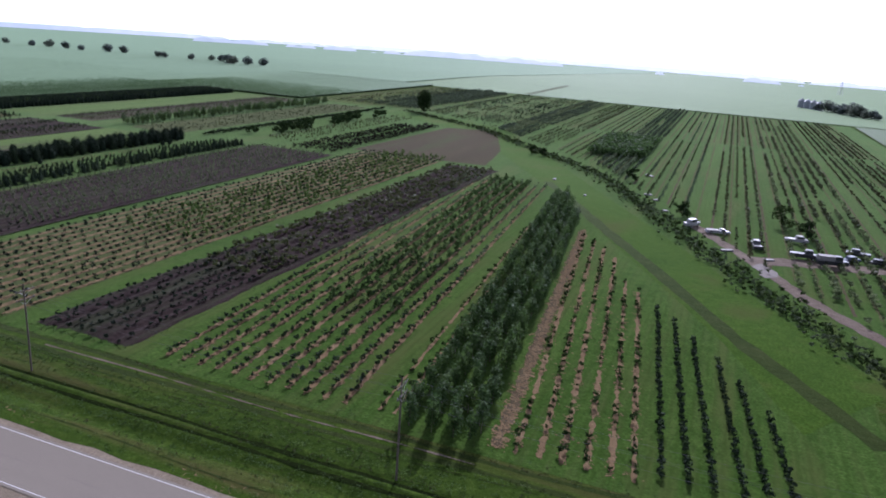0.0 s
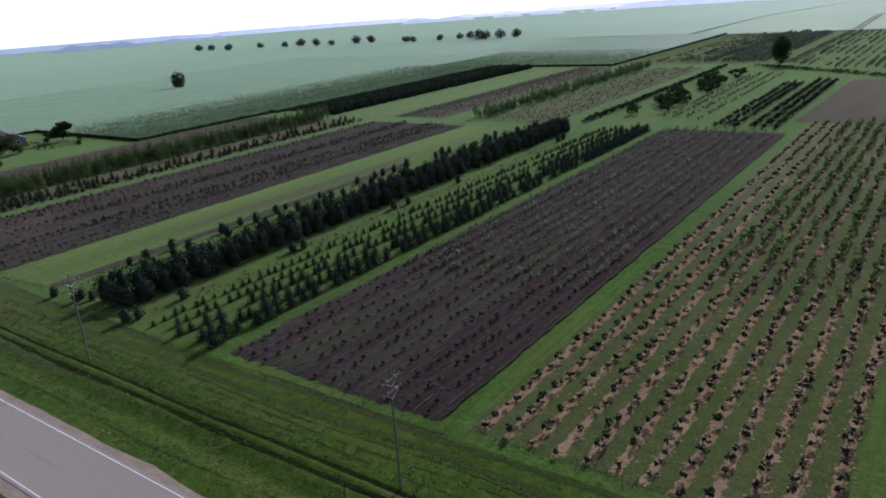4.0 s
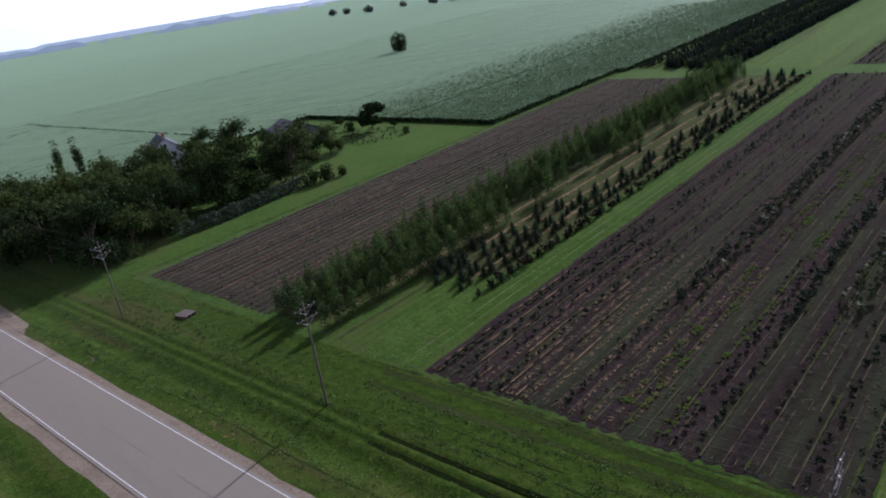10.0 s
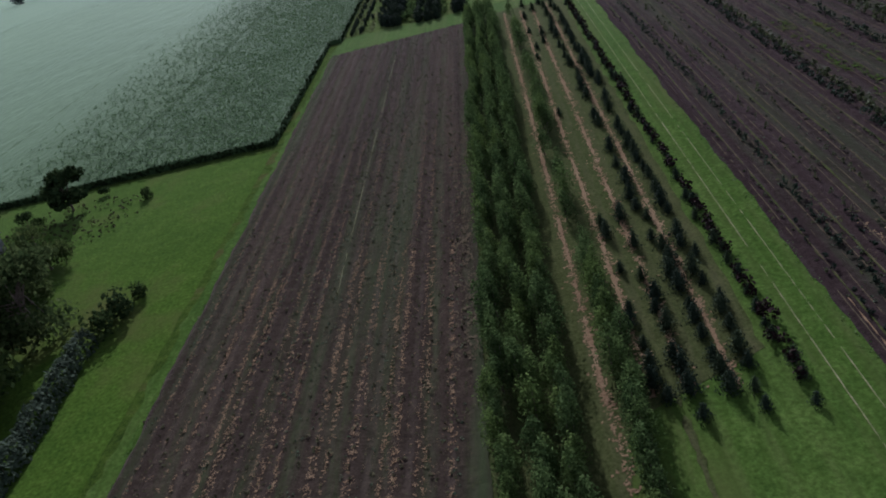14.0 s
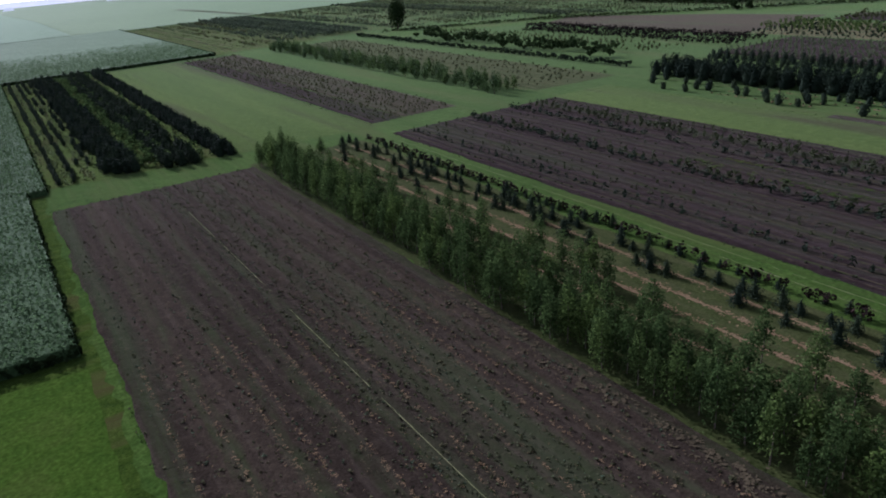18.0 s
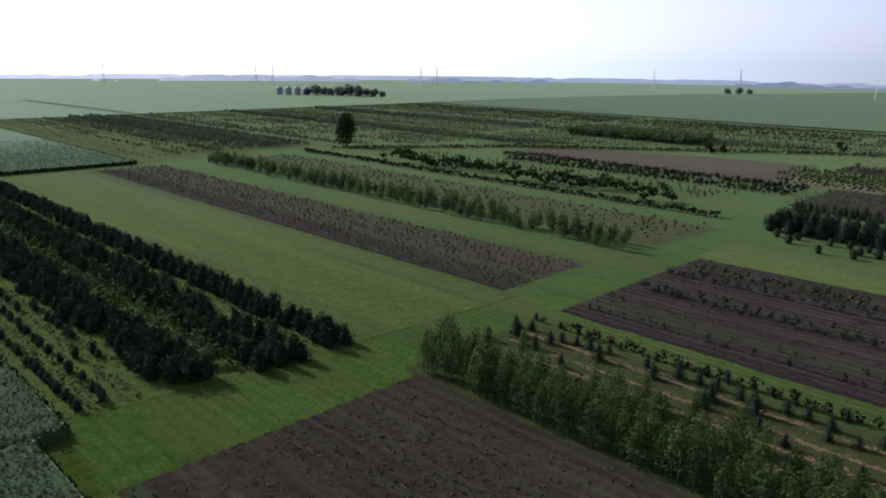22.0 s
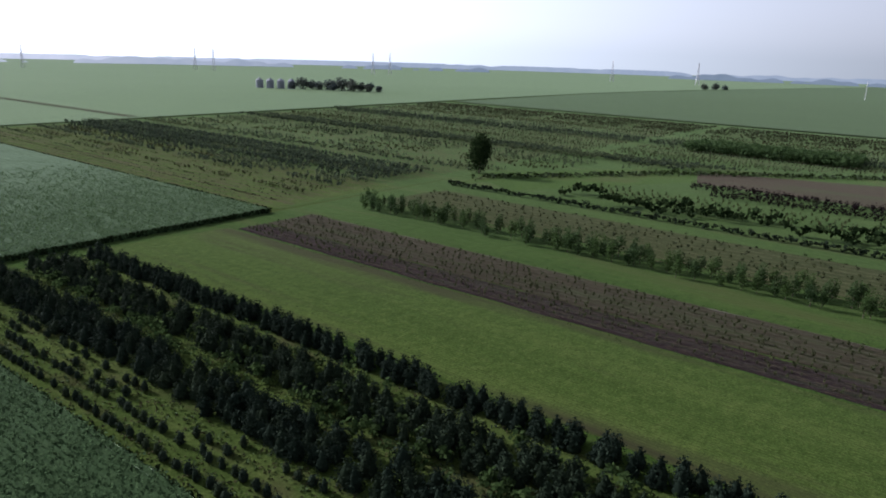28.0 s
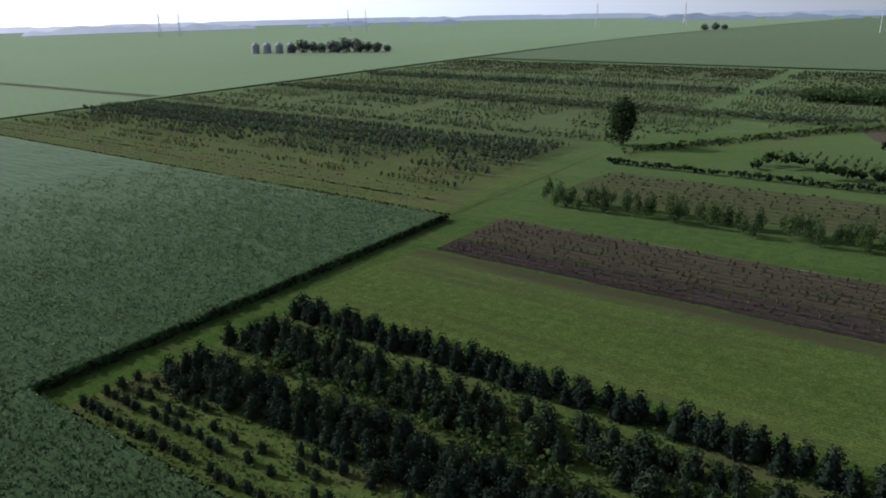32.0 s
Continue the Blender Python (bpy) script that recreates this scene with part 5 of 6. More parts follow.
# weeds that soften the plot edges
p = row_points([-128.5, -128.1, -88.2, -87.6, -71.6, -72.6, -25.1, -24.7, 7.4, 7.9, 47.4, 47.9, 64.8, 65.3, -187.9, -156.4], 24, 171, 0.75, jitter=0.5, gaps=0.2)
sown("edge_weeds", tuft_t, p, 0.45, 1.0, GRASSLEAF, "rough grass along the plot edges", "weeds")
for x0, x1 in ((-188, -156), (-128.5, -71), (-25, 7.6), (11, 42), (47.5, 65)):
    n = int((x1 - x0) * 7)
    p = np.stack([rng.uniform(x0, x1, n), 24.0 + np.abs(rng.normal(0, 1.0, n))], 1)
    sown("edge_weeds", tuft_t, p, 0.45, 1.0, GRASSLEAF, "rough grass along the plot ends", "weeds")
p = row_points([-127.3, -126.6, -106.2, -105.6, -149.8, -127.8, -85, -62], 183, 341, 0.8, jitter=0.6, gaps=0.2)
sown("edge_weeds", tuft_t, p, 0.5, 1.1, GRASSLEAF, "rough grass along the strip edges", "weeds")
# mulch spots in the thin rows
p = row_points([-59.0, -63.2, -66.8, -46.0, -44.2], 26, 150, 2.0, gaps=0.25)
sown("mulch_spots", [tufts(np.stack([rng.normal(0, 0.2, 6), rng.normal(0, 0.2, 6), np.full(6, 0.06)], 1), np.tile([0.0, 0.0, 3.0], (6, 1)), 0.2) for _ in range(2)], p, 0.8, 1.3, STRAW, "straw mulch spots round tiny plants", "mulch")
sown("tiny_shrubs", bush_t, p, 0.3, 0.6, SPRUCE, "tiny dark shrubs in mulch spots", "shrubs")

# timber platform on the verge
pal = tagged(new("wooden_pallet"), "weathered wooden pallet stack on the grass", "pallet")
for dy in (-0.8, 0.0, 0.8):
    part("bearer", bm_mesh("bearer", box_bm(2.3, 0.14, 0.3, (0, dy, 0.15), 0.01), POLEWOOD), pal)
for i in range(9):
    part("slat", bm_mesh("slat", box_bm(0.2, 1.9, 0.05, (-1.05 + i * 0.262, 0, 0.33 + 0.006 * (i % 3)), 0.008), POLEWOOD), pal)
pal.matrix_basis = pose(-167.6, 18.9, 0, 0, 0, 12)

# ---- farmstead ----
def gable(name, w, d, wall_h, roof_h, wall_mat, roof_mat, label, category, windows, door=None, chimney=False):
    """A gabled building: walls, roof slabs with overhang, windows, a door."""
    base = tagged(new(name), label, category)
    for sx in (-1, 1):
        bm = bmesh.new()
        pts = [(sx * w / 2, -d / 2, 0), (sx * w / 2, d / 2, 0), (sx * w / 2, d / 2, wall_h), (sx * w / 2, 0, wall_h + roof_h), (sx * w / 2, -d / 2, wall_h)]
        f = bm.faces.new([bm.verts.new(p) for p in pts])
        up = bmesh.ops.extrude_face_region(bm, geom=[f])["geom"]
        bmesh.ops.translate(bm, vec=(-sx * 0.2, 0, 0), verts=[g for g in up if isinstance(g, bmesh.types.BMVert)])
        bmesh.ops.recalc_face_normals(bm, faces=bm.faces[:])
        part("gable_wall", bm_mesh("gable_wall", bm, wall_mat), base)
    for sy in (-1, 1):
        part("side_wall", bm_mesh("side_wall", box_bm(w - 0.42, 0.2, wall_h, (0, sy * (d / 2 - 0.1), wall_h / 2)), wall_mat), base)
        run = d / 2 + 0.4
        slope = math.atan2(roof_h, d / 2)
        bm = box_bm(w + 0.7, run / math.cos(slope), 0.14, (0, 0, 0), 0.02)
        drop = roof_h * (run / (d / 2))
        bmesh.ops.rotate(bm, verts=bm.verts[:], matrix=Matrix.Rotation(-sy * slope, 3, "X"))
        bmesh.ops.translate(bm, verts=bm.verts[:], vec=(0, sy * run / 2, wall_h + roof_h - drop / 2 + 0.1))
        part("roof", bm_mesh("roof", bm, roof_mat), base)
    for x, y, z, sx, sz, face in windows:
        size = (sx, 0.1, sz) if face == "y" else (0.1, sx, sz)
        win = part("window", bm_mesh("window", box_bm(*size, (x, y, z), 0.02), TRIM), base)
        inner = (sx * 0.82, 0.13, sz * 0.84) if face == "y" else (0.13, sx * 0.82, sz * 0.84)
        part("pane", bm_mesh("pane", box_bm(*inner, (x, y, z)), GLASS), win)
    if door:
        part("door", bm_mesh("door", box_bm(*door[0], door[1], 0.02), door[2]), base)
    if chimney:
        part("chimney", bm_mesh("chimney", box_bm(0.7, 0.7, 2.0, (w * 0.2, 0.4, wall_h + roof_h), 0.03), BRICK), base)
    return base


TRIM = plain_mat("white_trim", (0.75, 0.75, 0.74), 0.5, vary=0.06)
SIDING = plain_mat("white_siding", (0.62, 0.64, 0.66), 0.6, vary=0.12, scale=1.2)
SHINGLE = plain_mat("dark_shingles", (0.035, 0.037, 0.045), 0.85, vary=0.4, scale=3)
BARNWOOD = plain_mat("grey_barn_boards", (0.14, 0.14, 0.145), 0.85, vary=0.35, scale=3)
BRICK = plain_mat("chimney_brick", (0.25, 0.12, 0.09), 0.9, vary=0.3, scale=5)
GLASS = plain_mat("dark_window_glass", (0.03, 0.035, 0.04), 0.08, vary=0.1, spec=0.6)
house = gable("farmhouse", 9.5, 7.5, 5.4, 3.0, SIDING, SHINGLE, "white two-storey farmhouse with dark gabled roof", "house",
              [(-2.6, -3.76, 4.1, 1.0, 1.4, "y"), (0.2, -3.76, 4.1, 1.0, 1.4, "y"), (2.8, -3.76, 4.1, 1.0, 1.4, "y"), (-2.6, -3.76, 1.6, 1.0, 1.4, "y"), (2.8, -3.76, 1.6, 1.0, 1.4, "y"),
               (4.76, -1.6, 4.1, 1.0, 1.4, "x"), (4.76, 1.6, 4.1, 1.0, 1.4, "x"), (4.76, 0, 6.6, 0.8, 1.0, "x"), (4.76, -1.6, 1.6, 1.0, 1.4, "x"), (4.76, 1.6, 1.6, 1.0, 1.4, "x")],
              ((1.0, 0.1, 2.05), (0.2, -3.77, 1.03), BARNWOOD), True)
house.matrix_basis = pose(-257, 67, 0, 0, 0, -20)
barn = gable("barn", 17, 10.5, 2.9, 2.3, BARNWOOD, SHINGLE, "low grey barn with dark roof and pale end wall", "barn",
             [(8.51, 2.6, 1.7, 1.2, 1.2, "x"), (-5, -5.26, 1.7, 1.1, 0.9, "y"), (0, -5.26, 1.7, 1.1, 0.9, "y")], ((0.1, 3.2, 2.8), (8.52, -1.2, 1.4), SIDING))
barn.matrix_basis = pose(-240, 96, 0, 0, 0, -14)
shed = gable("garden_shed", 5, 3.6, 2.5, 1.2, SIDING, SHINGLE, "small pale shed among the trees", "shed", [(2.51, 0, 1.4, 0.8, 0.8, "x")], ((0.9, 0.1, 2.0), (-1.2, -1.82, 1.0), TRIM))
shed.matrix_basis = pose(-240, 73, 0, 0, 0, -25)
longshed = gable("long_shed", 15, 5.5, 2.2, 1.1, BRICK, BARNWOOD, "long low brick-coloured shed beside the field", "shed", [(-4.5, -2.77, 1.3, 1.2, 0.8, "y"), (0, -2.77, 1.3, 1.2, 0.8, "y"), (4.5, -2.77, 1.3, 1.2, 0.8, "y")])
longshed.matrix_basis = pose(-409.5, 48, 0, 0, 0, 71)

# farm trees: height, spread, place
yard = [big_tree("farm_tree", 10.0, 5.9, 4600, mat, "dark broad leafy tree in the farm grove", group="farm grove", size=0.26, low=0.04, lobes=26) for mat in (OAK, LIT_GROVE, LIT_GROVE)]
for x, y, s in ((-201.5, 22, 0.9), (-207, 26, 1.0), (-213, 19.5, 1.0), (-219, 28, 1.05), (-211, 35, 1.0), (-204, 36, 0.75), (-220, 18.5, 0.9), (-233, 30, 1.0), (-224, 38, 1.0), (-216, 45, 0.9),
                (-240, 24, 0.85), (-230, 45, 0.85), (-211, 56, 1.15), (-222, 55, 0.8), (-209, 70, 0.95), (-216, 72, 0.75), (-222, 84, 0.7), (-239, 55, 0.7), (-248, 40, 0.8), (-246, 80, 0.75), (-257, 30, 0.8), (-266, 22, 0.75), (-233, 83, 0.6), (-262, 80, 0.6), (-201, 29, 0.7), (-208, 42, 0.8), (-218, 35, 0.95), (-228, 30, 1.0), (-209, 51, 0.85), (-219, 64, 0.75), (-217, 88, 0.6), (-226, 48, 0.9), (-215, 79, 0.6), (-236, 38, 0.9), (-246, 30, 0.85), (-252, 48, 0.7), (-249, 59, 0.75), (-247, 69, 0.7), (-252, 58, 0.6), (-233, 92, 0.5)):
    place(yard[rng.integers(3)], x, y, s, s * rng.uniform(1.0, 1.25))
drop_models(*yard)
lawnb = [tree_of("lawn_bush", egg_crown(2.6, 1.5, 420, 0.02, 0.2, 5), OAK, 2.4, 0.06, "rounded dark bush at the lawn edge", "shrub", "lawn edge bushes") for _ in range(3)]
for x, y, s in ((-197.8, 74.6, 0.6), (-198.6, 71.0, 1.0), (-199.6, 67.4, 0.95), (-209.6, 107, 0.55), (-228, 105, 0.6), (-232, 108, 0.7), (-240, 111, 0.8), (-220, 113, 0.5)):
    place(lawnb[rng.integers(3)], x, y, s * 1.35)
hedge = tagged(new("lawn_hedge"), "shaggy grey-green hedge along the lawn edge", "hedge")
hy = np.repeat(np.arange(36.5, 66.5, 0.5), 70)
ang, lift = rng.uniform(0, math.pi, len(hy)), rng.uniform(0.75, 1.08, len(hy)) * (1 + 0.16 * np.sin(hy * 1.9) * np.sin(hy * 0.73))
c = np.stack([-200.1 + 0.5 * np.sin(hy * 0.17) + 1.25 * lift * np.cos(ang), hy + rng.normal(0, 0.3, len(hy)), 0.1 + 2.1 * lift * np.sin(ang)], 1)
part("foliage", mesh_np("foliage", *tufts(c, np.stack([np.cos(ang), 0 * ang, np.sin(ang) + 0.3], 1), 0.24, 0.4, 0.55), DULL), hedge)
for y in np.arange(37.5, 66, 2.4):
    x = -200.1 + 0.5 * math.sin(y * 0.17)
    part("stem", mesh_np("stem", *tube([(x, y, -0.1), (x, y + 0.1, 1.5)], [0.07, 0.03], 5), BARK), hedge)
column = tree_of("column_poplar", egg_crown(11, 1.3, 700, 0.04, 0.3, 9), OAK, 11, 0.15, "tall narrow column poplar behind the grove", "tree", "column poplars")
for x, y, s in ((-287, 52, 0.9), (-281, 55, 0.95), (-276, 59, 0.55)):
    place(column, x, y, s)
p = np.stack([rng.uniform(-236, -208, 420), rng.uniform(88, 114, 420)], 1)
p = p[(p[:, 0] + 222) ** 2 / 190 + (p[:, 1] - 102) ** 2 / 90 < 1]
sown("garden_weeds", bush_t, p, 0.3, 0.8, WEEDS, "overgrown garden weeds by the barn", "weeds")

# ---- roadside garden ----
def moved(crown, dx, dy, dz=0.0):
    return crown[0] + np.array([dx, dy, dz]), crown[1]


gtree = tree_of("maple_tree", join([egg_crown(17.6, 2.9, 8600, 0.26, 0.155, 9, 0.35), moved(egg_crown(8.4, 3.0, 5600, 0.1, 0.155, 7), 2.2, 0.6, 2.4), moved(egg_crown(7.6, 2.8, 4900, 0.1, 0.155, 7), -2.1, 0.9, 2.5), moved(egg_crown(6.0, 2.4, 3300, 0.1, 0.155, 6), 0.2, -2.3, 3.4), moved(egg_crown(5.0, 2.0, 2500, 0.1, 0.155, 5), 1.0, 1.4, 8.6)]), OAK, 17.0, 0.27, "tall dark leafy maple beside the road", "tree", lean=0.006)
gtree.matrix_basis = pose(-82.3, -10.2, 0, 0, 0, 30) @ Matrix.Diagonal((1.35, 1.35, 0.93, 1))
orch = [tree_of("garden_tree", join([egg_crown(6.0, 2.5, 3000, 0.06, 0.15, 8), moved(egg_crown(3.4, 1.8, 1300, 0.06, 0.15, 6), 1.3, 0.4, 0.5), moved(egg_crown(3.2, 1.7, 1200, 0.06, 0.15, 6), -1.2, 0.8, 0.6)]), OAK, 6.0, 0.13, "small round leafy tree on the lawn", "tree", "garden trees", lean=0.01) for _ in range(3)]
for x, y, s in ((-90, -17.2, 1.0), (-103.2, -13.9, 1.2), (-116.0, -13.0, 0.72), (-125.6, -16.6, 1.3), (-131.5, -17.0, 1.3), (-126.6, -11.2, 1.0), (-97.6, -18.2, 1.0), (-104.2, -23.3, 1.25), (-113.5, -25, 1.1), (-80.5, -17, 1.15), (-134, -20, 1.1), (-122, -26, 1.1), (-93, -27, 1.0)):
    place(orch[rng.integers(3)], x, y, s)
drop_models(*orch)
col = tree_of("column_shrub", egg_crown(4.8, 1.25, 800, 0.12, 0.18, 7), OAK, 4.8, 0.09, "narrow dark small tree on the lawn", "tree")
col.matrix_basis = pose(-75.4, -10, 0)
gp = tagged(new("service_pole"), "plain weathered wooden pole in the garden", "utility pole")
part("post", mesh_np("post", *tube([(0, 0, -0.1), (0.1, 0, 4), (0.2, 0, 8)], [0.14, 0.12, 0.1], 8), POLEWOOD), gp)
gp.matrix_basis = pose(-132.7, -14, 0)
drop_models(*lawnb, column)

# ---- dirt yard with vehicles ----
def track(name, pts, w, z, mat, label):
    v = []
    for i, (x, y) in enumerate(pts):
        d = Vector((pts[min(i + 1, len(pts) - 1)][0] - pts[max(i - 1, 0)][0], pts[min(i + 1, len(pts) - 1)][1] - pts[max(i - 1, 0)][1], 0)).normalized()
        n = Vector((-d.y, d.x, 0)) * w * rng.uniform(0.75, 1.2)
        v += [(x - n.x, y - n.y, z), (x + n.x, y + n.y, z)]
    f = [(2 * i, 2 * i + 2, 2 * i + 3, 2 * i + 1) for i in range(len(pts) - 1)]
    ob = new(name, mesh_np(name, v, f, mat))
    ob.data.flip_normals() if ob.data.polygons[0].normal.z < 0 else None
    return tagged(ob, label, kind="structure")


def bend(pts, n=8):
    out = []
    for (ax, ay), (bx, by) in zip(pts, pts[1:]):
        out += [(ax + (bx - ax) * k / n, ay + (by - ay) * k / n) for k in range(n)]
    return out + [pts[-1]]


track("dirt_track", bend([(176, 66), (165, 86), (154, 104), (147, 122), (138, 140), (130, 156)]), 1.7, 0.05, DIRT, "pale rutted dirt track")
track("dirt_track", bend([(146, 126), (156, 130), (172, 134), (200, 138)]), 3.2, 0.055, DIRT, "bare trampled dirt yard")
track("grass_track", bend([(84, 186), (95, 166), (110, 136), (125, 108), (142, 74), (159, 46)]), 1.6, 0.045, LANE, "worn track in the green strip")
patch_of("wet_ground", [(147.6, 113), (150.2, 113.5), (150.0, 119.5), (147.2, 124), (145.6, 121)], plain_mat("pale_wet_gravel", (0.13, 0.115, 0.1), 0.9, vary=0.3, spec=0.1), "pale wet gravel patch", z=0.065, wob=0.3)


def vehicle(name, colour, long, high, label, cab=0.45, back=None):
    """A car or truck: body, cabin with glass, optional box or bed, wheels with rims, lamps."""
    base = tagged(new(name), label, "vehicle", "parked vehicles")
    paint = plain_mat("paint", colour, 0.3, vary=0.05, spec=0.5)
    part("body", bm_mesh("body", box_bm(long, 1.85, high * 0.38, (0, 0, high * 0.4), 0.12), paint), base)
    cx = long * (0.5 - cab / 2 - 0.2)
    cabin = part("cabin", bm_mesh("cabin", box_bm(long * cab, 1.7, high * 0.42, (cx, 0, high * 0.79), 0.1, 0.84), paint), base)
    part("windscreen", bm_mesh("windscreen", box_bm(0.08, 1.4, high * 0.28, (cx + long * cab * 0.47, 0, high * 0.79), 0.02), GLASS), cabin)
    for s in (-1, 1):
        part("side_window", bm_mesh("side_window", box_bm(long * cab * 0.72, 0.06, high * 0.25, (cx, s * 0.79, high * 0.81), 0.02), GLASS), cabin)
    if back:
        part("box", bm_mesh("box", box_bm(long * 0.52, 1.95, back, (-long * 0.22, 0, high * 0.58 + back / 2), 0.05), SLABS), base)
    for sx in (-0.31, 0.31):
        for sy in (-1, 1):
            bm = bmesh.new()
            bmesh.ops.create_cone(bm, segments=14, radius1=0.36, radius2=0.36, depth=0.24, cap_ends=True, matrix=Matrix.Translation((sx * long, sy * 0.86, 0.36)) @ Matrix.Rotation(radians(90), 4, "X"))
            wheel = part("wheel", bm_mesh("wheel", bm, TYRE), base)
            bm = bmesh.new()
            bmesh.ops.create_cone(bm, segments=10, radius1=0.2, radius2=0.17, depth=0.27, cap_ends=True, matrix=Matrix.Translation((sx * long, sy * 0.86, 0.36)) @ Matrix.Rotation(radians(90), 4, "X"))
            part("rim", bm_mesh("rim", bm, METAL), wheel)
    for sy in (-1, 1):
        part("headlight", bm_mesh("headlight", box_bm(0.08, 0.3, 0.16, (long / 2, sy * 0.66, high * 0.46), 0.02), TRIM), base)
    return base


SLABS = plain_mat("pale_boards", (0.17, 0.165, 0.155), 0.8, vary=0.3)
TYRE = plain_mat("tyre_rubber", (0.02, 0.02, 0.02), 0.9)
WHITE, DARK, BLUEC, GREYC = (0.26, 0.26, 0.26), (0.025, 0.027, 0.032), (0.05, 0.07, 0.11), (0.3, 0.31, 0.33)
FLEET = [("van", WHITE, 5.2, 2.1, "white van parked on the dirt yard", 0.6, None, 131, 151, 60), ("flatbed_trailer", GREYC, 6.0, 1.3, "grey flatbed trailer with pale boards", 0.2, 0.25, 137.5, 147.5, 20),
         ("pickup_truck", DARK, 5.4, 1.9, "dark pickup truck on the dirt track", 0.36, None, 146.5, 138, 100), ("pickup_truck", WHITE, 5.4, 1.9, "white pickup truck under the trees", 0.36, None, 156, 150, 10),
         ("box_truck", DARK, 6.6, 2.5, "dark truck with a pale box body", 0.28, 1.0, 162, 131.5, 15), ("car", BLUEC, 4.6, 1.5, "dark blue car in the yard", 0.5, None, 166.5, 138, 40), ("car", DARK, 4.6, 1.5, "black car in the yard", 0.5, None, 172, 139, 5),
         ("tractor_truck", DARK, 6.0, 2.3, "dark farm truck beside the car", 0.3, None, 156.5, 134.5, 5), ("car", GREYC, 4.5, 1.5, "grey car at the end of the yard", 0.5, None, 177, 136, 30), ("pickup_truck", DARK, 5.2, 1.9, "dark pickup by the hedge", 0.36, None, 169, 144.5, 175)]
for nm, colr, lg, hg, lab, cab, back, x, y, yaw in FLEET:
    vehicle(nm, colr, lg, hg, lab, cab, back).matrix_basis = pose(x, y, 0.06, 0, 0, yaw)
for x, y, s, lab in ((153.5, 167, 6.5, "dark round tree beside the dirt yard"), (159, 157, 4.6, "small dark tree beside the dirt yard"), (128, 163, 4.2, "dark bush beside the dirt track"), (64, 243, 3.6, "dark spreading bush in the grass"), (69, 240, 3.2, "dark spreading bush in the grass"), (108, 210, 4.5, "dark tree by the ditch")):
    t = big_tree("yard_tree", s, s * 0.5, 900, OAK, lab, size=0.22, lobes=8, low=0.05)
    t.matrix_basis = pose(x, y, 0)
for x, y, a, b in ((116, 187, 2.4, 1.0), (119, 180, 1.6, 0.8), (112.5, 224, 1.2, 3.6), (123, 166, 1.6, 0.9), (140, 131, 3.0, 0.9), (149, 128, 2.2, 1.0), (85, 192, 1.8, 0.7), (99, 172, 1.2, 0.6)):
    tagged(new("board_stack", bm_mesh("board_stack", box_bm(a, b, 0.35, (0, 0, 0.17), 0.03), SLABS)), "low pale stack of boards on the grass", "boards").matrix_basis = pose(x, y, 0.02, 0, 0, rng.uniform(0, 90))

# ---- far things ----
# far tree leaves paled towards grey, carrying the haze in their colour
HAZE_GREY = leaf_mat("haze_grey_leaves", (0.06, 0.08, 0.072), (0.082, 0.104, 0.096), (0.11, 0.135, 0.12), 0.5, 0.8, 0.05)
farm = [tree_of("far_tree", egg_crown(12, 5.2, 430, 0.02, 0.85, 9, 0.15), HAZE_GREY, 11, 0.3, "distant dark tree beside the fields", "tree", "far trees") for _ in range(3)]
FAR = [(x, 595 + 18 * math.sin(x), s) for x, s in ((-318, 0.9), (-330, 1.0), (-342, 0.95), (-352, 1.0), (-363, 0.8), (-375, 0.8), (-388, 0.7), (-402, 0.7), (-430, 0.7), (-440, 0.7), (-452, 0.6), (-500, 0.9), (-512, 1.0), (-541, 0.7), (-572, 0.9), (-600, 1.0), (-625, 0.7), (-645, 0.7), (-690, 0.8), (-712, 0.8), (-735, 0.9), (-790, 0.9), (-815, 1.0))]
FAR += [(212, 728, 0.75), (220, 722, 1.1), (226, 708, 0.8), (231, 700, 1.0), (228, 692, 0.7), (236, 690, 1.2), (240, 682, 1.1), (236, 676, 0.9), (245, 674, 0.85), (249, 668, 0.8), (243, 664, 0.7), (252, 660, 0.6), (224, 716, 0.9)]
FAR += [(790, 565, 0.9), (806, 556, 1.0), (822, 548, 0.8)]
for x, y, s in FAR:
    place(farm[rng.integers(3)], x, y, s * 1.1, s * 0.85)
drop_models(*farm)
BINSTEEL = plain_mat("dull_galvanised_sheet", (0.22, 0.24, 0.26), 0.6)
for i in range(4):
    bin_ = tagged(new("grain_bin"), "pale steel grain bin by the far farm", "grain bin", "far grain bins")
    bm = bmesh.new()
    bmesh.ops.create_cone(bm, segments=20, radius1=3.2, radius2=3.2, depth=7.0, cap_ends=True, matrix=Matrix.Translation((0, 0, 3.5)))
    part("wall", bm_mesh("wall", bm, BINSTEEL), bin_)
    bm = bmesh.new()
    bmesh.ops.create_cone(bm, segments=20, radius1=3.4, radius2=0.3, depth=2.2, cap_ends=True, matrix=Matrix.Translation((0, 0, 8.1)))
    part("roof", bm_mesh("roof", bm, BINSTEEL), bin_)
    bin_.matrix_basis = pose(200 + 4.6 * i, 757 - 9.0 * i, float(fall(200 + 4.6 * i, 757 - 9.0 * i)))


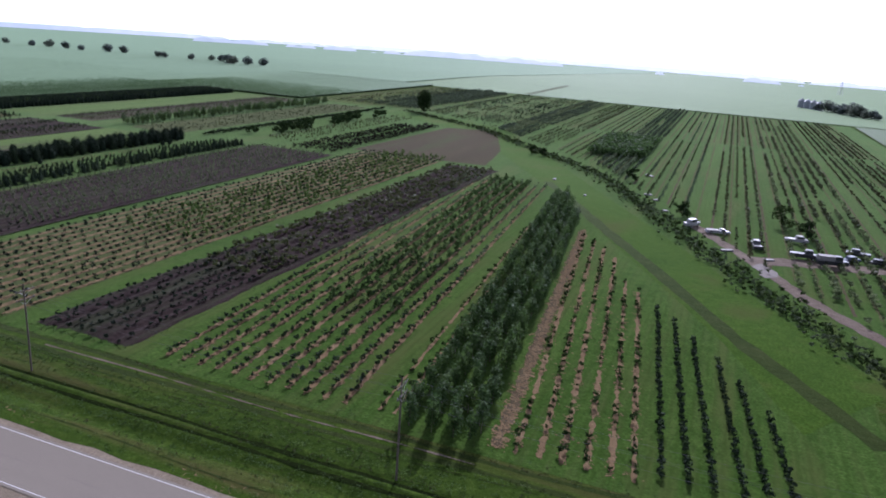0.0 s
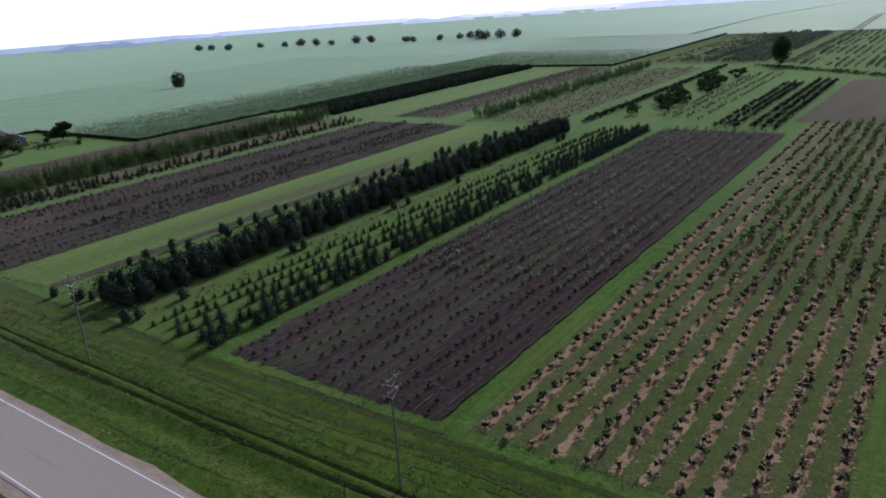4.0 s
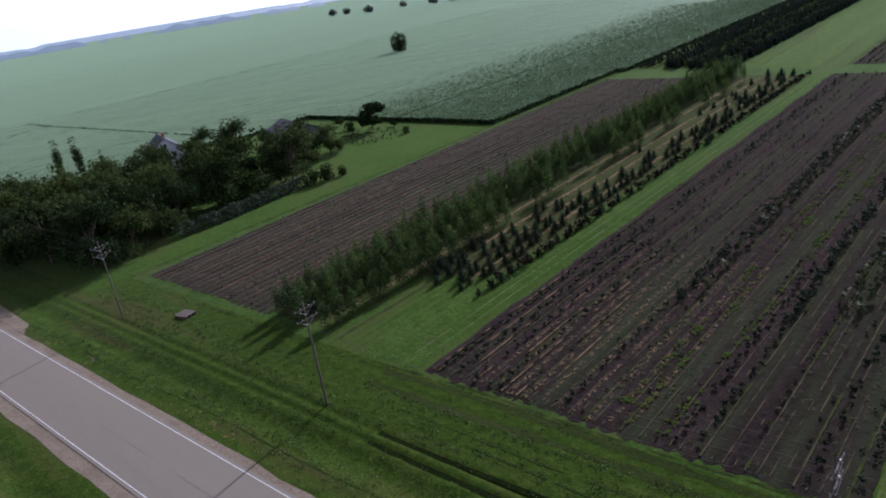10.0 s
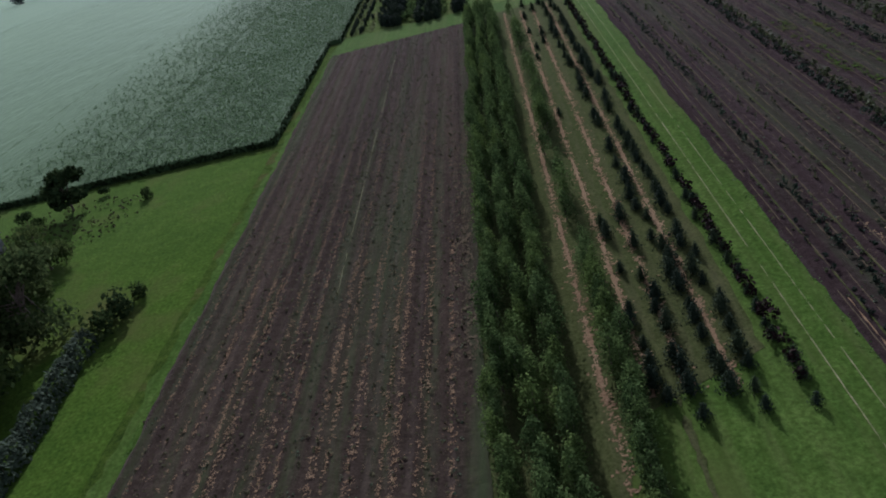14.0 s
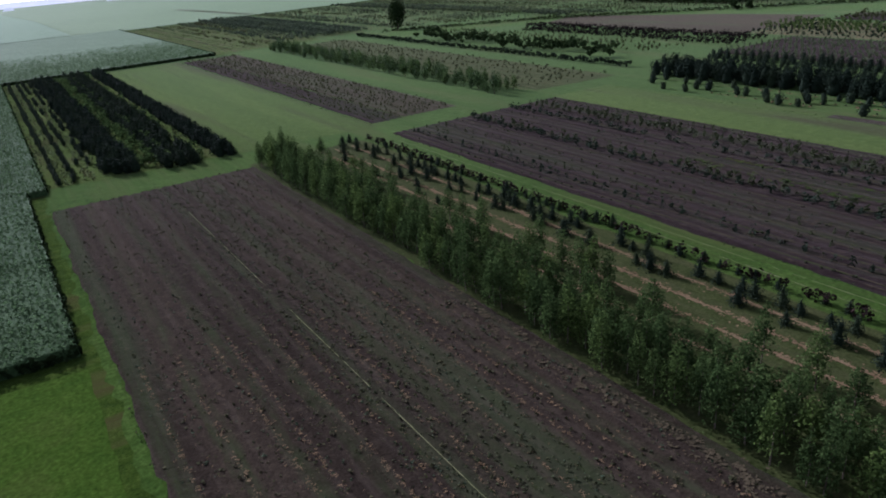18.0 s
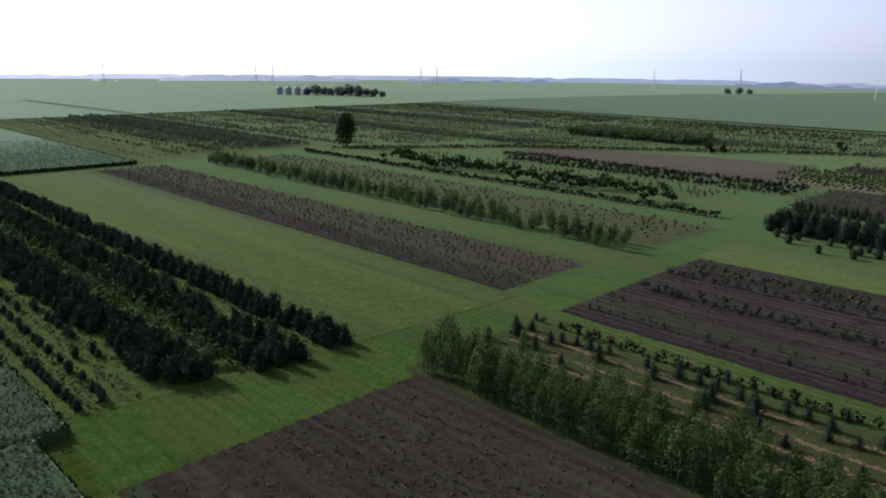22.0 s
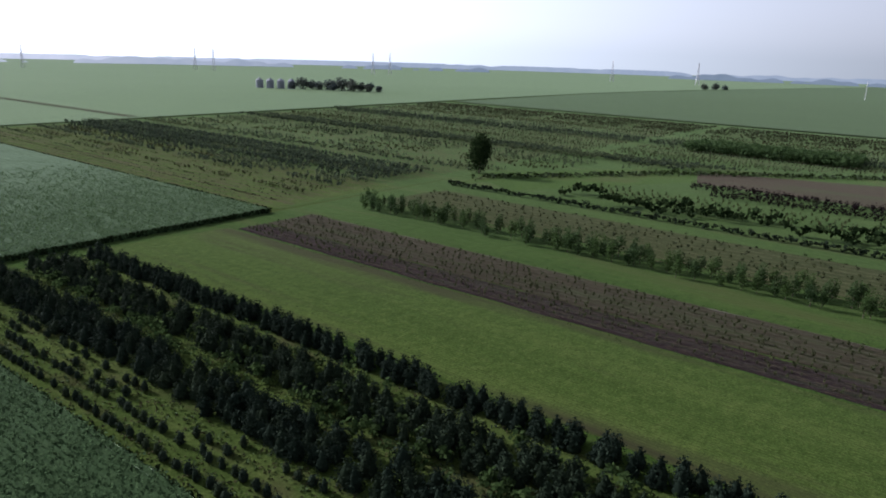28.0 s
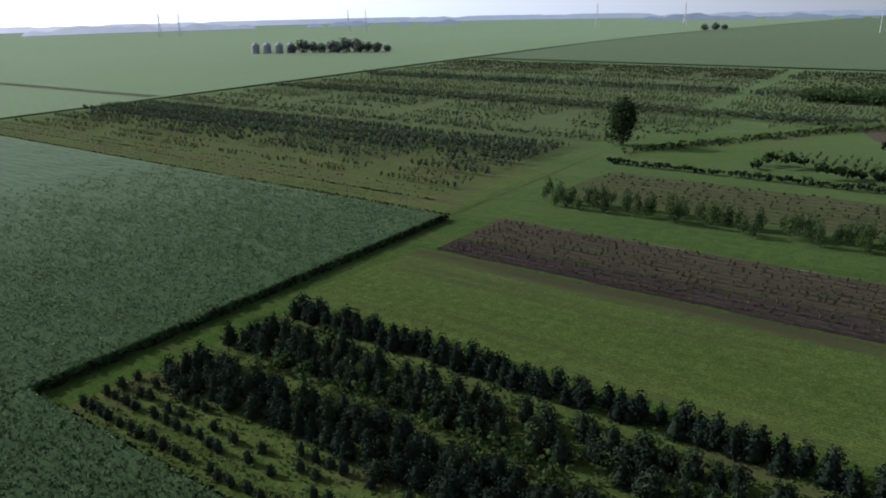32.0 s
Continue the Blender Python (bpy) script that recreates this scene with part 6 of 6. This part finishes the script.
def backdrop(name, radius, low, high, gap, away, toward_sun, seed, label):
    """A plain ring of woods on the horizon; its glow paints in haze, paler towards the sun."""
    m = bpy.data.materials.new(name)
    m.use_nodes = True
    n, l = m.node_tree.nodes, m.node_tree.links
    n.remove(n["Principled BSDF"])
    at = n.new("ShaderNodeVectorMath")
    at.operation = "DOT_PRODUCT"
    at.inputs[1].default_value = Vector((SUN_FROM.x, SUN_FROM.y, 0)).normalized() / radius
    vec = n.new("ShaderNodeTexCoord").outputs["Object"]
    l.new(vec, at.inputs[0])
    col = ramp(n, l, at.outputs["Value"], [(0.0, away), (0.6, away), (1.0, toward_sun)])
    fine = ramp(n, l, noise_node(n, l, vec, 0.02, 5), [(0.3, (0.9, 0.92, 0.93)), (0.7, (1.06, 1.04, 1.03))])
    # the woods emit their haze colour instead of being lit
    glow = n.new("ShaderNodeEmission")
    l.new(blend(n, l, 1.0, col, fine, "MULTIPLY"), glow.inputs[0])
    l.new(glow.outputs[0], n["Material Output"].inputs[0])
    w = np.linspace(0, 2 * math.pi, 2400, endpoint=False)
    r = np.random.default_rng(seed)
    wave = sum(np.sin(w * f + r.uniform(0, 6)) / k for k, f in ((1.0, 7), (1.2, 17), (1.6, 41), (2.4, 97), (3.2, 210)))
    top = low * np.clip((wave - gap) * 3.0, 0.03, 1) + (high - low) * np.clip((wave - gap) / 2.2, 0, 1) + r.uniform(0, 0.8, len(w))
    ring = np.stack([radius * np.cos(w), radius * np.sin(w), np.full(len(w), -1.0)], 1)
    up = ring.copy()
    up[:, 2] = top
    i, k = np.arange(len(w)), (np.arange(len(w)) + 1) % len(w)
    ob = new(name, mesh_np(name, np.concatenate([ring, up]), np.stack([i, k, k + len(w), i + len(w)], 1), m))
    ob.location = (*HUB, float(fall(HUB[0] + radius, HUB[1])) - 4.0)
    return tagged(ob, label, kind="structure")


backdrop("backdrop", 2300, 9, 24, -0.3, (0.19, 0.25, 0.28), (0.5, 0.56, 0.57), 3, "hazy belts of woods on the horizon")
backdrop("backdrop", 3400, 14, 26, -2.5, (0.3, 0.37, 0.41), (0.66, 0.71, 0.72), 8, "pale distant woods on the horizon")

pyl = tagged(new("pylon"), "distant steel lattice power pylon", "pylon", "far pylons")
for sx in (-1, 1):
    for sy in (-1, 1):
        part("leg", mesh_np("leg", *tube([(sx * 3.2, sy * 3.2, 0), (sx * 1.0, sy * 1.0, 24), (sx * 0.4, sy * 0.4, 40)], [0.28, 0.22, 0.16], 4), METAL), pyl)
for z, hw in ((25, 7.5), (31, 6.5), (37, 5.5)):
    part("crossarm", mesh_np("crossarm", *tube([(-hw, 0, z), (0, 0, z + 0.8), (hw, 0, z)], [0.16, 0.35, 0.16], 4), METAL), pyl)
for z in range(2, 36, 5):
    w = np.interp(z, [0, 24, 40], [3.2, 1.0, 0.4])
    for sx in (-1, 1):
        part("brace", mesh_np("brace", *tube([(sx * w, -w, z), (sx * w * 0.85, w * 0.85, z + 4.5)], [0.12, 0.12], 3), METAL), pyl)
        part("brace", mesh_np("brace", *tube([(-w, sx * w, z), (w * 0.85, sx * w * 0.85, z + 4.5)], [0.12, 0.12], 3), METAL), pyl)
for x, y in ((328, 1559), (574, 1430), (601, 1412), (827, 1222), (849, 1198), (1088, 847), (1148, 705)):
    place(pyl, x, y, yaw=35)
drop_models(pyl)
mast = tagged(new("white_mast"), "distant slim white mast in the soybean field", "mast")
part("pole", mesh_np("pole", *tube([(0, 0, 0), (0, 0, 20)], [0.35, 0.2], 8), TRIM), mast)
part("head", bm_mesh("head", box_bm(1.2, 0.6, 0.6, (0, 0, 20.2), 0.1), TRIM), mast)
mast.matrix_basis = pose(691, 357, float(fall(691, 357)))
